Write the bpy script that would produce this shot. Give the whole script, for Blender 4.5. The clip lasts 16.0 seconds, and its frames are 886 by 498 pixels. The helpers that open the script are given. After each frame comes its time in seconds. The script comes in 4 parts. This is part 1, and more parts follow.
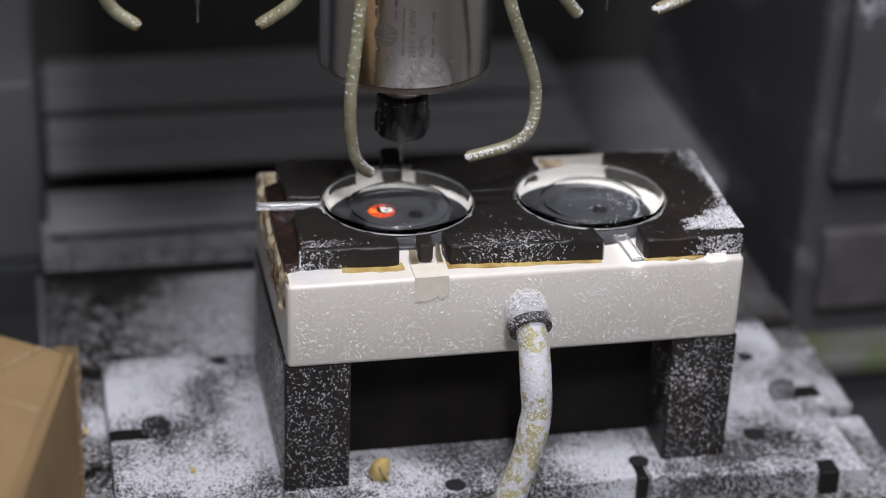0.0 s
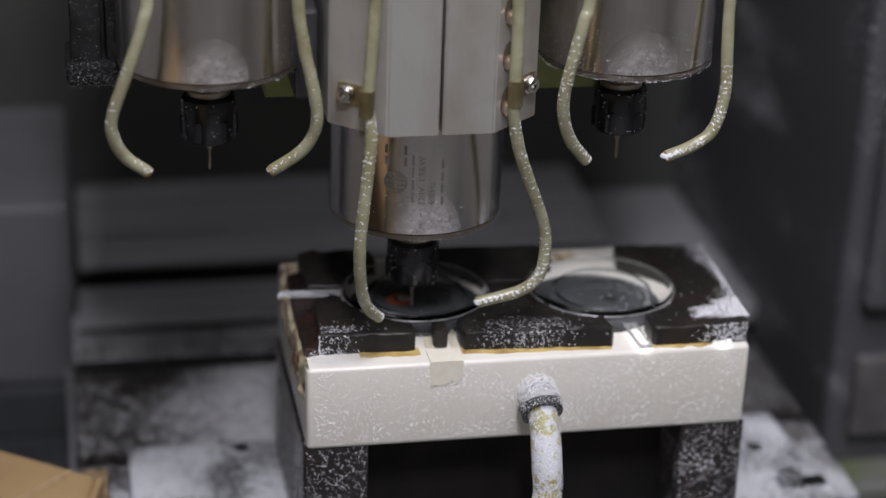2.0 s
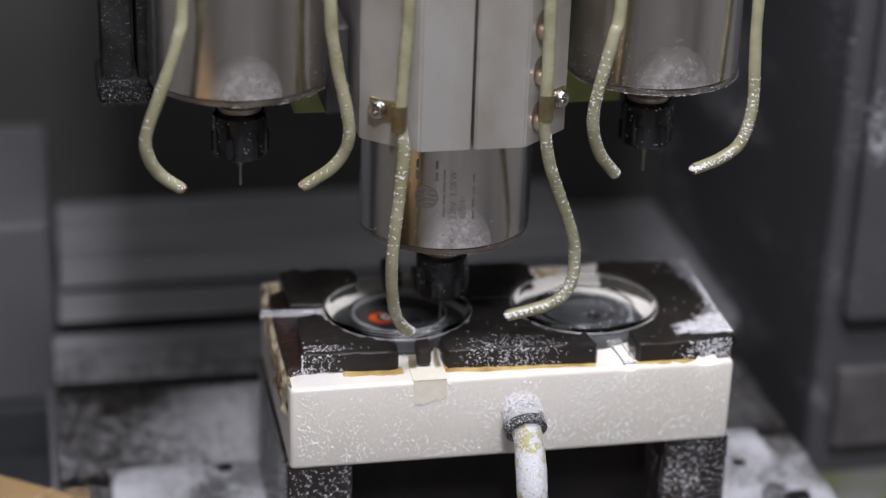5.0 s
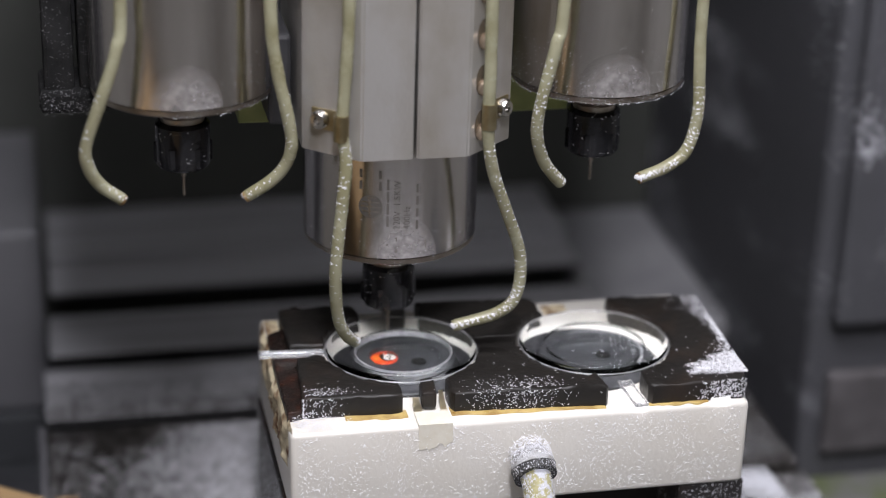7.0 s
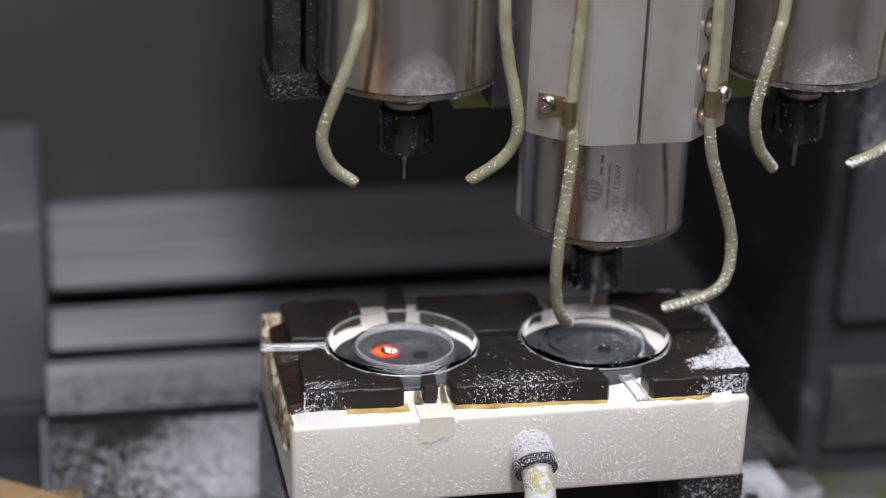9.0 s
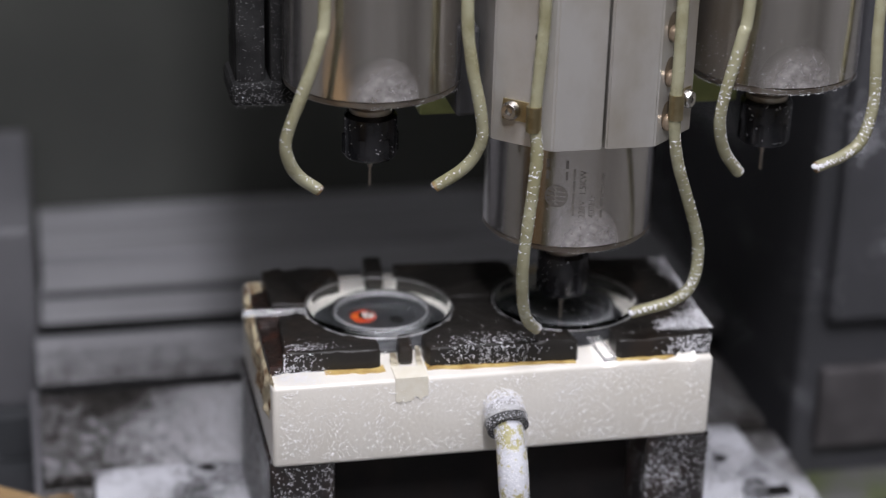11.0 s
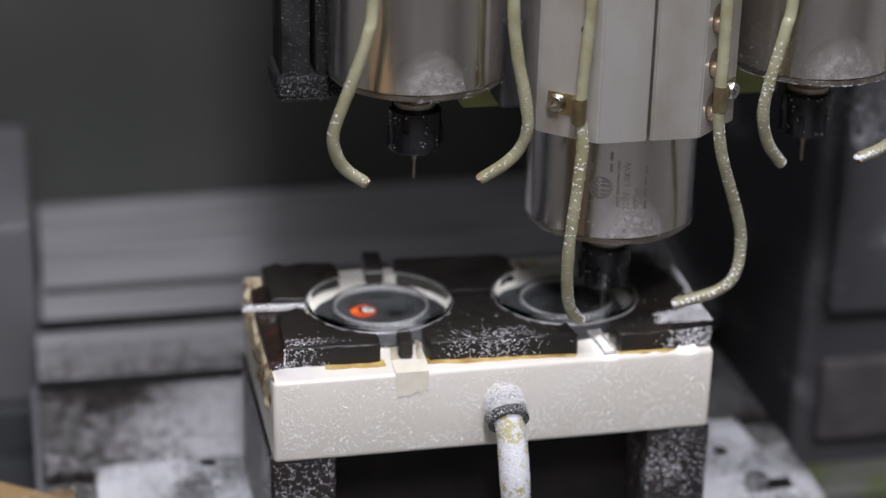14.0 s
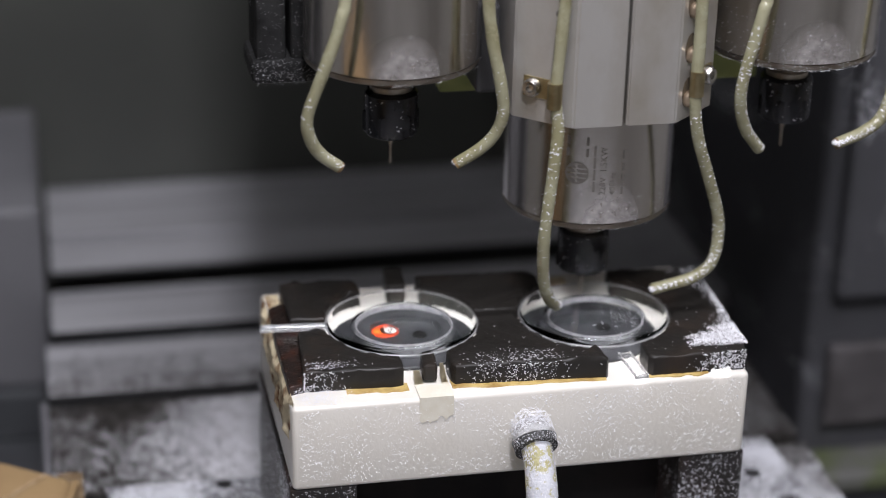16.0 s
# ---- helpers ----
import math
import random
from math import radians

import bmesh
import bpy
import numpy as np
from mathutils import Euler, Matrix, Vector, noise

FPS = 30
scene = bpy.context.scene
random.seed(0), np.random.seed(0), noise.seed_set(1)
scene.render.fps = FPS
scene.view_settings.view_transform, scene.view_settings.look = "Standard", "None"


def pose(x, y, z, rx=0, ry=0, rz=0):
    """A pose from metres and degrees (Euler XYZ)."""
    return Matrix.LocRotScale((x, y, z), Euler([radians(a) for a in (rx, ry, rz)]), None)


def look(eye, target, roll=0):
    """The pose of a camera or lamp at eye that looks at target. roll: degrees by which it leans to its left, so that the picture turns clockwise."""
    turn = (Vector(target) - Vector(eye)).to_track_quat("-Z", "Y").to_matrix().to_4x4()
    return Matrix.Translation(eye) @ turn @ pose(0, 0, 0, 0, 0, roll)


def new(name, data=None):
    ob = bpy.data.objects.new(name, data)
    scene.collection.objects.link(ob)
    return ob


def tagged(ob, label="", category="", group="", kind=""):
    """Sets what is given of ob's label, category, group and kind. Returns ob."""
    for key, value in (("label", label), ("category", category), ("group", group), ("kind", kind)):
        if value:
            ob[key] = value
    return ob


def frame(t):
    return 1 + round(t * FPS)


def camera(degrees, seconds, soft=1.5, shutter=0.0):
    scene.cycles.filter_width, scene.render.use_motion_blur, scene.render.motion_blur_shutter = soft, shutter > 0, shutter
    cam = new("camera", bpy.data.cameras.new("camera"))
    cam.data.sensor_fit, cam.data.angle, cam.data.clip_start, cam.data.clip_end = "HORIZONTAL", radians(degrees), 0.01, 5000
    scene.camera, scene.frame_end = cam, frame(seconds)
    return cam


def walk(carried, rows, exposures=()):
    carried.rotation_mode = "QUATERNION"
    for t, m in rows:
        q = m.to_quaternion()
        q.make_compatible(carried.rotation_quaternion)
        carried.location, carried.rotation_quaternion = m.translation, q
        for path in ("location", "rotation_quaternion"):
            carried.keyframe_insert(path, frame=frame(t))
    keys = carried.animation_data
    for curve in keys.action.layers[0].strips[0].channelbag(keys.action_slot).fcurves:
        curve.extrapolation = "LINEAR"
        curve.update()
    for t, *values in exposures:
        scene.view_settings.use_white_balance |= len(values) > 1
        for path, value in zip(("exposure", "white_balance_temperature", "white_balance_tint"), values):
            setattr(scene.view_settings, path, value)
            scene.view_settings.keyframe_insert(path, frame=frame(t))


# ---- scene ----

# ---- camera: a tripod head that tilts up, then holds ----
EYE = (-0.1027, -0.7742, 0.4379)
cam = camera(24.53, 16.0, soft=1.0, shutter=0.3)
cam.data.dof.use_dof = True
cam.data.dof.focus_distance = 0.91
cam.data.dof.aperture_fstop = 3.6
TURNS = [
    (0.0, -12.50, -28.09, -2.34), (0.5, -12.18, -27.62, -2.28), (1.0, -12.01, -26.51, -1.95), (1.5, -11.76, -25.54, -1.93),
    (2.0, -11.38, -24.62, -2.05), (2.5, -11.22, -24.14, -1.87), (3.0, -11.24, -23.92, -1.80), (5.5, -12.10, -24.23, -1.79),
    (6.0, -12.18, -24.24, -1.74), (6.5, -12.21, -24.14, -1.85), (7.0, -12.26, -23.99, -1.72), (7.5, -12.24, -23.90, -1.78),
    (8.0, -12.20, -23.80, -1.85), (8.5, -12.28, -23.87, -1.87), (9.0, -12.19, -24.14, -1.97), (9.5, -12.30, -24.21, -1.91),
    (10.0, -12.41, -24.05, -1.80), (12.5, -12.36, -24.25, -1.49), (13.0, -12.31, -24.36, -1.47), (13.5, -12.32, -24.28, -1.30),
    (14.0, -12.48, -24.25, -1.38), (14.5, -12.54, -24.23, -1.51), (15.0, -12.47, -24.36, -1.51), (15.5, -12.48, -24.53, -1.36),
    (16.0, -12.25, -24.69, -1.41),
]
walk(cam, [(t, pose(*EYE, 90 + pitch, 0, yaw) @ pose(0, 0, 0, 0, 0, -roll)) for t, yaw, pitch, roll in TURNS],
     exposures=[(0.0, -0.22), (2.5, -0.22), (3.2, -0.20), (5.5, 0.12), (7.5, 0.12), (9.0, 0.06), (16.0, 0.06)])

# ---- world and lights ----
world = bpy.data.worlds.new("world")
scene.world = world
world.use_nodes = True
world.node_tree.nodes["Background"].inputs[0].default_value = (0.75, 0.85, 1.0, 1)
world.node_tree.nodes["Background"].inputs[1].default_value = 0.05


# An area lamp out of view, added as key or fill light.
def unseen_lamp(x, y, z, sx, sy, watts, colour=(0.98, 0.965, 1.045), tilt=(0, 0, 0)):
    data = bpy.data.lights.new("unseen_lamp", "AREA")
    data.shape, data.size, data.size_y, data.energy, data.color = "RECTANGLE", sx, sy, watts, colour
    lamp = new("unseen_lamp", data)
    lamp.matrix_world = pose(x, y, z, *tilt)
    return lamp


unseen_lamp(-0.09, -1.20, 1.50, 0.18, 0.30, 18, tilt=(39, 0, -6))
unseen_lamp(0.10, -0.45, 1.55, 0.6, 0.35, 4.6, tilt=(12, 0, 0))
unseen_lamp(-0.75, 0.0, 1.55, 0.3, 1.6, 1.5)
unseen_lamp(0.75, -0.4, 1.55, 0.3, 1.6, 6.2)
# an unseen lamp, assumed close over the table's front from the head's shadow
data = bpy.data.lights.new("unseen_near_lamp", "AREA")
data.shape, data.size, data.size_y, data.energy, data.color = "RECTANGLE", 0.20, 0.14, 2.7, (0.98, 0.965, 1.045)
new("unseen_near_lamp", data).matrix_world = look((0.040, -0.17, 0.74), (0.10, 0.12, 0.0))

# ---- the two moving axes of the machine ----
TABLE = [
    (0.0, 0.0007), (0.5, 0.0029), (1.0, 0.0219), (1.5, 0.0375), (2.0, 0.0393), (2.5, 0.0261), (3.0, 0.0041), (3.5, 0.0), (4.0, 0.0022),
    (4.5, 0.0185), (5.0, 0.0360), (5.5, 0.0428), (6.0, 0.0315), (6.5, 0.0109), (7.0, 0.0000), (7.5, 0.0000), (8.0, 0.0007), (8.5, 0.0011),
    (9.0, 0.0010), (9.5, 0.0064), (10.0, 0.0287), (10.5, 0.0415), (11.0, 0.0415), (11.5, 0.0262), (12.0, 0.0075), (12.5, 0.0016),
    (13.0, 0.0049), (13.5, 0.0254), (14.0, 0.0411), (14.5, 0.0424), (15.0, 0.0278), (15.5, 0.0085), (16.0, 0.0021),
]
HEAD = [
    (0.0, 0.0074, 0.0111), (0.5, 0.0214, 0.0033), (1.0, 0.0284, 0.0027), (1.5, 0.0179, 0.0018), (2.0, -0.0022, 0.0012),
    (2.5, -0.0162, 0.0020), (3.0, -0.0146, 0.0012), (3.5, 0.0030, 0.0010), (4.0, 0.0200, 0.0010), (4.5, 0.0282, 0.0008), (5.0, 0.0205, 0.0004),
    (5.5, 0.0021, 0.0001), (6.0, -0.0150, 0.0009), (6.5, -0.0175, 0.0007), (7.0, 0.0, 0.0), (7.5, 0.0093, 0.0102), (7.6, 0.0117, 0.0170), (7.8, 0.0142, 0.0200),
    (8.0, 0.0425, 0.0216), (8.2, 0.0762, 0.0228), (8.3, 0.0885, 0.0226), (8.5, 0.0944, 0.0185), (9.0, 0.0996, 0.0), (9.5, 0.1185, -0.0013), (10.0, 0.1189, -0.0006), (10.5, 0.1075, -0.0015), (11.0, 0.0880, -0.0016),
    (11.5, 0.0745, -0.0012), (12.0, 0.0770, -0.0012), (12.5, 0.0948, -0.0015), (13.0, 0.1157, -0.0024), (13.5, 0.1203, -0.0017),
    (14.0, 0.1091, -0.0022), (14.5, 0.0895, -0.0017), (15.0, 0.0747, -0.0008), (15.5, 0.0762, -0.0008), (16.0, 0.0942, -0.0014),
]
ON_TABLE, ON_HEAD = [], []
AXIS_Y = 0.0805
rng = random.Random(7)


# ---- materials ----
def material(name, colour, rough=0.5, metal=0.0, second=None, scale=40.0, low=0.4, high=0.6, bump=0.0, bump_scale=300.0,
             powder=0.0, powder_scale=350.0, stretch=(1, 1, 1), detail=6.0):
    """A principled surface: two colours mixed by noise, a white dust of given cover, and a fine relief."""
    m = bpy.data.materials.new(name)
    m.use_nodes = True
    nt = m.node_tree
    bsdf = nt.nodes["Principled BSDF"]
    bsdf.inputs["Metallic"].default_value = metal
    tc = nt.nodes.new("ShaderNodeTexCoord")
    mp = nt.nodes.new("ShaderNodeMapping")
    mp.inputs["Scale"].default_value = stretch
    nt.links.new(tc.outputs["Object"], mp.inputs[0])

    def tex(s, d=detail):
        n = nt.nodes.new("ShaderNodeTexNoise")
        n.inputs["Scale"].default_value, n.inputs["Detail"].default_value = s, d
        nt.links.new(mp.outputs[0], n.inputs["Vector"])
        return n.outputs["Fac"]

    def ramp(src, a, b):
        n = nt.nodes.new("ShaderNodeMapRange")
        n.inputs["From Min"].default_value, n.inputs["From Max"].default_value = a, b
        nt.links.new(src, n.inputs["Value"])
        return n.outputs[0]

    def mix(f, a, b):
        n = nt.nodes.new("ShaderNodeMix")
        n.data_type = "RGBA"
        nt.links.new(f, n.inputs["Factor"])
        for k, v in ((6, a), (7, b)):
            if isinstance(v, tuple):
                n.inputs[k].default_value = (*v, 1)
            else:
                nt.links.new(v, n.inputs[k])
        return n.outputs[2]

    col = mix(ramp(tex(scale), low, high), colour, second or tuple(c * 0.8 for c in colour))
    rough_in = ramp(tex(scale * 2.3), 0.0, 1.0)
    rr = nt.nodes.new("ShaderNodeMapRange")
    rr.inputs["To Min"].default_value, rr.inputs["To Max"].default_value = max(0.02, rough - 0.1), min(1, rough + 0.1)
    nt.links.new(rough_in, rr.inputs["Value"])
    rough_out = rr.outputs[0]
    if powder > 0:
        big = nt.nodes.new("ShaderNodeMath")
        big.operation = "MULTIPLY_ADD"
        nt.links.new(tex(22.0, 3.0), big.inputs[0])
        big.inputs[1].default_value = 0.8
        nt.links.new(tex(powder_scale, 4.0), big.inputs[2])
        cut = 1.155 - 0.5 * powder
        f = ramp(big.outputs[0], cut - 0.04, cut + 0.04)
        col = mix(f, col, (0.66, 0.67, 0.71))
        rmix = nt.nodes.new("ShaderNodeMath")
        rmix.operation = "MAXIMUM"
        nt.links.new(f, rmix.inputs[0])
        nt.links.new(rough_out, rmix.inputs[1])
        rough_out = rmix.outputs[0]
        mm = nt.nodes.new("ShaderNodeMath")
        mm.operation = "MULTIPLY_ADD"
        nt.links.new(f, mm.inputs[0])
        mm.inputs[1].default_value, mm.inputs[2].default_value = -metal, metal
        nt.links.new(mm.outputs[0], bsdf.inputs["Metallic"])
    nt.links.new(col, bsdf.inputs["Base Color"])
    nt.links.new(rough_out, bsdf.inputs["Roughness"])
    if bump > 0:
        bp = nt.nodes.new("ShaderNodeBump")
        bp.inputs["Strength"].default_value = bump
        bp.inputs["Distance"].default_value = 0.001
        nt.links.new(tex(bump_scale, 5.0), bp.inputs["Height"])
        nt.links.new(bp.outputs[0], bsdf.inputs["Normal"])
    return m


def clear(name, tint=(0.96, 0.98, 0.98), rough=0.0, ior=1.5):
    m = bpy.data.materials.new(name)
    m.use_nodes = True
    b = m.node_tree.nodes["Principled BSDF"]
    b.inputs["Base Color"].default_value = (*tint, 1)
    b.inputs["Transmission Weight"].default_value = 1.0
    b.inputs["Roughness"].default_value = rough
    b.inputs["IOR"].default_value = ior
    return m


M_ACRYLIC = material("cream_acrylic", (0.83, 0.80, 0.735), 0.32, second=(0.78, 0.74, 0.66), scale=30, low=0.35, high=0.75, bump=0.12, bump_scale=500)
M_RAGGED = material("ragged_resin", (0.72, 0.62, 0.42), 0.6, second=(0.20, 0.09, 0.03), scale=90, low=0.48, high=0.62, bump=0.8, bump_scale=260)
M_PAD = material("charred_wax", (0.020, 0.018, 0.016), 0.42, second=(0.034, 0.024, 0.018), scale=48, low=0.50, high=0.78, bump=0.55, bump_scale=170, detail=9.0)
M_RUBBER = material("black_rubber", (0.034, 0.035, 0.038), 0.5, second=(0.046, 0.047, 0.050), scale=120, bump=0.15)
M_PAD.node_tree.nodes["Principled BSDF"].inputs["Specular IOR Level"].default_value = 0.35
M_LEG = material("dark_phenolic", (0.014, 0.012, 0.011), 0.5, second=(0.035, 0.018, 0.012), scale=35, low=0.5, high=0.75, bump=0.3, powder=0.12, powder_scale=700)
M_BURNT = material("burnt_resin", (0.018, 0.012, 0.010), 0.3, second=(0.042, 0.017, 0.011), scale=120, low=0.48, high=0.66, bump=0.9, bump_scale=330)
# Near-black for the sheet that fills the space between the legs
M_INFILL = material("black_infill", (0.010, 0.009, 0.009), 0.7, second=(0.015, 0.012, 0.011), scale=40, bump=0.3)
M_INFILL.node_tree.nodes["Principled BSDF"].inputs["Specular IOR Level"].default_value = 0.2
M_GLUE = material("amber_glue", (0.62, 0.46, 0.17), 0.3, second=(0.30, 0.17, 0.045), scale=90, low=0.42, high=0.68, bump=0.5)
M_TAPE = material("masking_tape", (0.87, 0.83, 0.71), 0.45, second=(0.83, 0.78, 0.65), scale=200, bump=0.05, bump_scale=700)
M_LENS = clear("clear_lens_plastic")
M_TAB = clear("clear_tab_plastic", (0.93, 0.94, 0.95), 0.12)
M_TAB.node_tree.nodes["Principled BSDF"].inputs["Transmission Weight"].default_value = 0.84
M_TAB_CLEAR = clear("clear_tab", (0.97, 0.97, 0.97), 0.05)
M_TAB_CLEAR.node_tree.nodes["Principled BSDF"].inputs["Transmission Weight"].default_value = 0.93
M_PLATE = material("dusty_black_plate", (0.03, 0.03, 0.032), 0.6, second=(0.05, 0.05, 0.052), scale=40, bump=0.6, bump_scale=700, powder=0.54, powder_scale=1100)
M_TABLE = material("dusty_alloy_table", (0.20, 0.195, 0.19), 0.5, metal=0.2, second=(0.028, 0.025, 0.022), scale=230, low=0.45, high=0.55, bump=0.3, powder=0.30, powder_scale=900)
M_OILY = material("oily_alloy", (0.060, 0.056, 0.052), 0.5, metal=0.2, second=(0.018, 0.016, 0.014), scale=160, low=0.42, high=0.60, bump=0.3, powder=0.05, powder_scale=900)
# Near-black that puts the shade of slots, gaps and lips into colour
M_SHADE = material("shade_dark", (0.018, 0.018, 0.019), 0.7)
M_COVER = material("sheet_steel_cover", (0.60, 0.60, 0.62), 0.40, metal=0.35, second=(0.38, 0.38, 0.395), scale=7, low=0.40, high=0.62, bump=0.06, bump_scale=900, stretch=(0.6, 18, 1), powder=0.16, powder_scale=500)
M_DARKWALL = material("dark_machine_paint", (0.060, 0.063, 0.056), 0.6, second=(0.074, 0.077, 0.068), scale=6, bump=0.1)
M_GREYPANEL = material("grey_machine_paint", (0.17, 0.17, 0.18), 0.5, second=(0.14, 0.14, 0.15), scale=9, bump=0.08)
M_COLUMN = material("dusty_iron_column", (0.060, 0.061, 0.066), 0.75, second=(0.088, 0.088, 0.098), scale=9, low=0.35, high=0.75, bump=0.4, powder=0.12, powder_scale=650, detail=10.0, stretch=(1, 0.3, 1))
M_PADPLATE = material("dusty_grey_pad", (0.085, 0.078, 0.080), 0.8, second=(0.14, 0.13, 0.135), scale=40, low=0.4, high=0.7, bump=0.2)
M_GUTTER = material("grey_sheet", (0.34, 0.34, 0.35), 0.55, second=(0.26, 0.26, 0.27), scale=20, bump=0.1)
M_LEDGE = material("green_edge_paint", (0.12, 0.14, 0.07), 0.6, second=(0.16, 0.16, 0.15), scale=45)
M_BASE = material("base_casting", (0.06, 0.065, 0.07), 0.6, second=(0.04, 0.04, 0.045), scale=12, powder=0.08, powder_scale=300)
M_CARD = material("corrugated_cardboard", (0.27, 0.180, 0.083), 0.85, second=(0.20, 0.126, 0.056), scale=22, low=0.35, high=0.7, bump=0.8, bump_scale=90, detail=10.0)
M_CARD_EDGE = material("torn_cardboard_edge", (0.42, 0.31, 0.19), 0.9, second=(0.28, 0.19, 0.10), scale=220, bump=1.0, bump_scale=700)
M_STEEL = material("polished_steel", (0.72, 0.69, 0.67), 0.20, metal=1.0, second=(0.60, 0.57, 0.54), scale=60, bump=0.02, bump_scale=400, stretch=(1, 1, 0.06))
M_STEEL_DULL = material("turned_steel", (0.40, 0.36, 0.31), 0.38, metal=1.0, second=(0.28, 0.24, 0.2), scale=90)
M_BLACKSTEEL = material("black_oxide_steel", (0.010, 0.010, 0.012), 0.20, metal=0.2, second=(0.026, 0.026, 0.03), scale=70)
M_ALU = material("machined_aluminium", (0.53, 0.515, 0.49), 0.42, metal=0.6, second=(0.40, 0.365, 0.31), scale=34, low=0.42, high=0.70, bump=0.15, bump_scale=600, stretch=(1, 1, 0.6), detail=9.0)
M_BRASS = material("brass", (0.50, 0.43, 0.27), 0.35, metal=1.0, second=(0.36, 0.29, 0.16), scale=120)
# Bright metal, its alpha fading out to the half-moon's rim
M_BRIGHT_PATCH = material("bright_patch_steel", (0.92, 0.89, 0.89), 0.42, metal=0.70, second=(0.80, 0.77, 0.77), scale=500)
nt = M_BRIGHT_PATCH.node_tree
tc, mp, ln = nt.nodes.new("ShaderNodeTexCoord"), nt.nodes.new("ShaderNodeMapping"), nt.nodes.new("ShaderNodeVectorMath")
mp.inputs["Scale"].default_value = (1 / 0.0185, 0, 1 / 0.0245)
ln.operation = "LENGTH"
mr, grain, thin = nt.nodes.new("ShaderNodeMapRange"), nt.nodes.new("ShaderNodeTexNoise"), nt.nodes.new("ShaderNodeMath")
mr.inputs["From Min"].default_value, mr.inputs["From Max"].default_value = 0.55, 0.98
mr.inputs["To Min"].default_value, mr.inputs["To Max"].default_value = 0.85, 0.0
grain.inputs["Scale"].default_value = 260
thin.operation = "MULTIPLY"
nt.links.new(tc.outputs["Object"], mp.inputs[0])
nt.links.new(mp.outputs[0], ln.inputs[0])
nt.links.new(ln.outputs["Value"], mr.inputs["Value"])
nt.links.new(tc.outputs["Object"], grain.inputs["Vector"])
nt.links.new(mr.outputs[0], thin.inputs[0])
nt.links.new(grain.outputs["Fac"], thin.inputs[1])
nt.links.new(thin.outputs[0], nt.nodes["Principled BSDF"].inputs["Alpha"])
M_CAKED = material("caked_dust", (0.52, 0.52, 0.53), 0.9, second=(0.32, 0.31, 0.29), scale=260, low=0.45, high=0.7, bump=1.0, bump_scale=900)
M_FROST = material("frosted_cut_edge", (0.38, 0.375, 0.38), 0.4, second=(0.26, 0.26, 0.27), scale=300)
M_GLINT = material("rim_glint_pale", (0.46, 0.46, 0.46), 0.25, second=(0.20, 0.20, 0.20), scale=70, low=0.4, high=0.6)
M_SCREW = material("screw_steel", (0.55, 0.53, 0.5), 0.25, metal=1.0)
M_BRONZE = material("tarnished_screw", (0.62, 0.50, 0.38), 0.3, metal=0.9)
M_HOSE = material("aged_nylon_hose", (0.34, 0.33, 0.22), 0.26, second=(0.24, 0.225, 0.13), scale=60, low=0.4, high=0.65, bump=0.1)
M_HOSE_BIG = material("dusty_braided_hose", (0.50, 0.47, 0.26), 0.6, second=(0.42, 0.38, 0.18), scale=120, bump=0.6, bump_scale=600, powder=0.54, powder_scale=260)
M_HOSE_END = material("burnt_hose_end", (0.14, 0.08, 0.03), 0.5, second=(0.3, 0.2, 0.08), scale=200)
M_DUST = material("white_plastic_dust", (0.84, 0.84, 0.87), 0.7, second=(0.76, 0.76, 0.79), scale=300)
M_FLAKE = material("bright_plastic_sliver", (0.94, 0.94, 0.95), 0.3)
M_BRACKET = material("dusty_black_bracket", (0.015, 0.015, 0.015), 0.6, second=(0.03, 0.03, 0.03), scale=50, bump=0.6, powder=0.05, powder_scale=900)
M_BRACKET.node_tree.nodes["Principled BSDF"].inputs["Specular IOR Level"].default_value = 0.08
M_BORE = material("bronze_bore", (0.15, 0.12, 0.085), 0.5, metal=0.5)
M_GREEN = material("yellow_green_board", (0.42, 0.46, 0.16), 0.5, second=(0.32, 0.36, 0.12), scale=60)
M_CARRIAGE = material("carriage_paint", (0.045, 0.045, 0.048), 0.5)
M_INK = material("engraved_mark", (0.27, 0.25, 0.23), 0.5, metal=0.8)
M_BOLT = material("dusty_bolt_steel", (0.02, 0.02, 0.021), 0.6, second=(0.04, 0.04, 0.04), scale=60, bump=0.4, powder=0.42, powder_scale=1100)
# Near-black that stands in for the shade inside slots, notches and holes
M_VOID = material("recess_black", (0.005, 0.0045, 0.004), 0.6)
M_ORANGE = material("orange_ink", (0.80, 0.26, 0.03), 0.35, second=(0.72, 0.16, 0.02), scale=300)
M_GREYDUST = material("grey_settled_dust", (0.20, 0.20, 0.205), 0.9, second=(0.11, 0.11, 0.11), scale=300)
M_GRIME = material("oily_grime", (0.035, 0.030, 0.026), 0.6, second=(0.06, 0.052, 0.045), scale=200)
M_RED = material("orange_red_ink", (0.62, 0.07, 0.015), 0.35, second=(0.52, 0.04, 0.015), scale=260)
M_WHITE_INK = material("white_ink", (0.8, 0.78, 0.72), 0.4)
M_BLACK_INK = material("black_ink", (0.02, 0.015, 0.015), 0.4)
M_HUSK = material("yellow_foam", (0.62, 0.48, 0.20), 0.6, second=(0.5, 0.36, 0.12), scale=200, bump=0.4)
M_ROOM = material("room_wall_paint", (0.72, 0.72, 0.70), 0.8, second=(0.66, 0.66, 0.64), scale=3)
M_FLOOR = material("workshop_floor", (0.50, 0.48, 0.45), 0.6, second=(0.42, 0.40, 0.37), scale=4)
M_CEIL = material("ceiling_paint", (0.78, 0.78, 0.78), 0.8)


# ---- mesh helpers ----
def smooth(me):
    for p in me.polygons:
        p.use_smooth = True


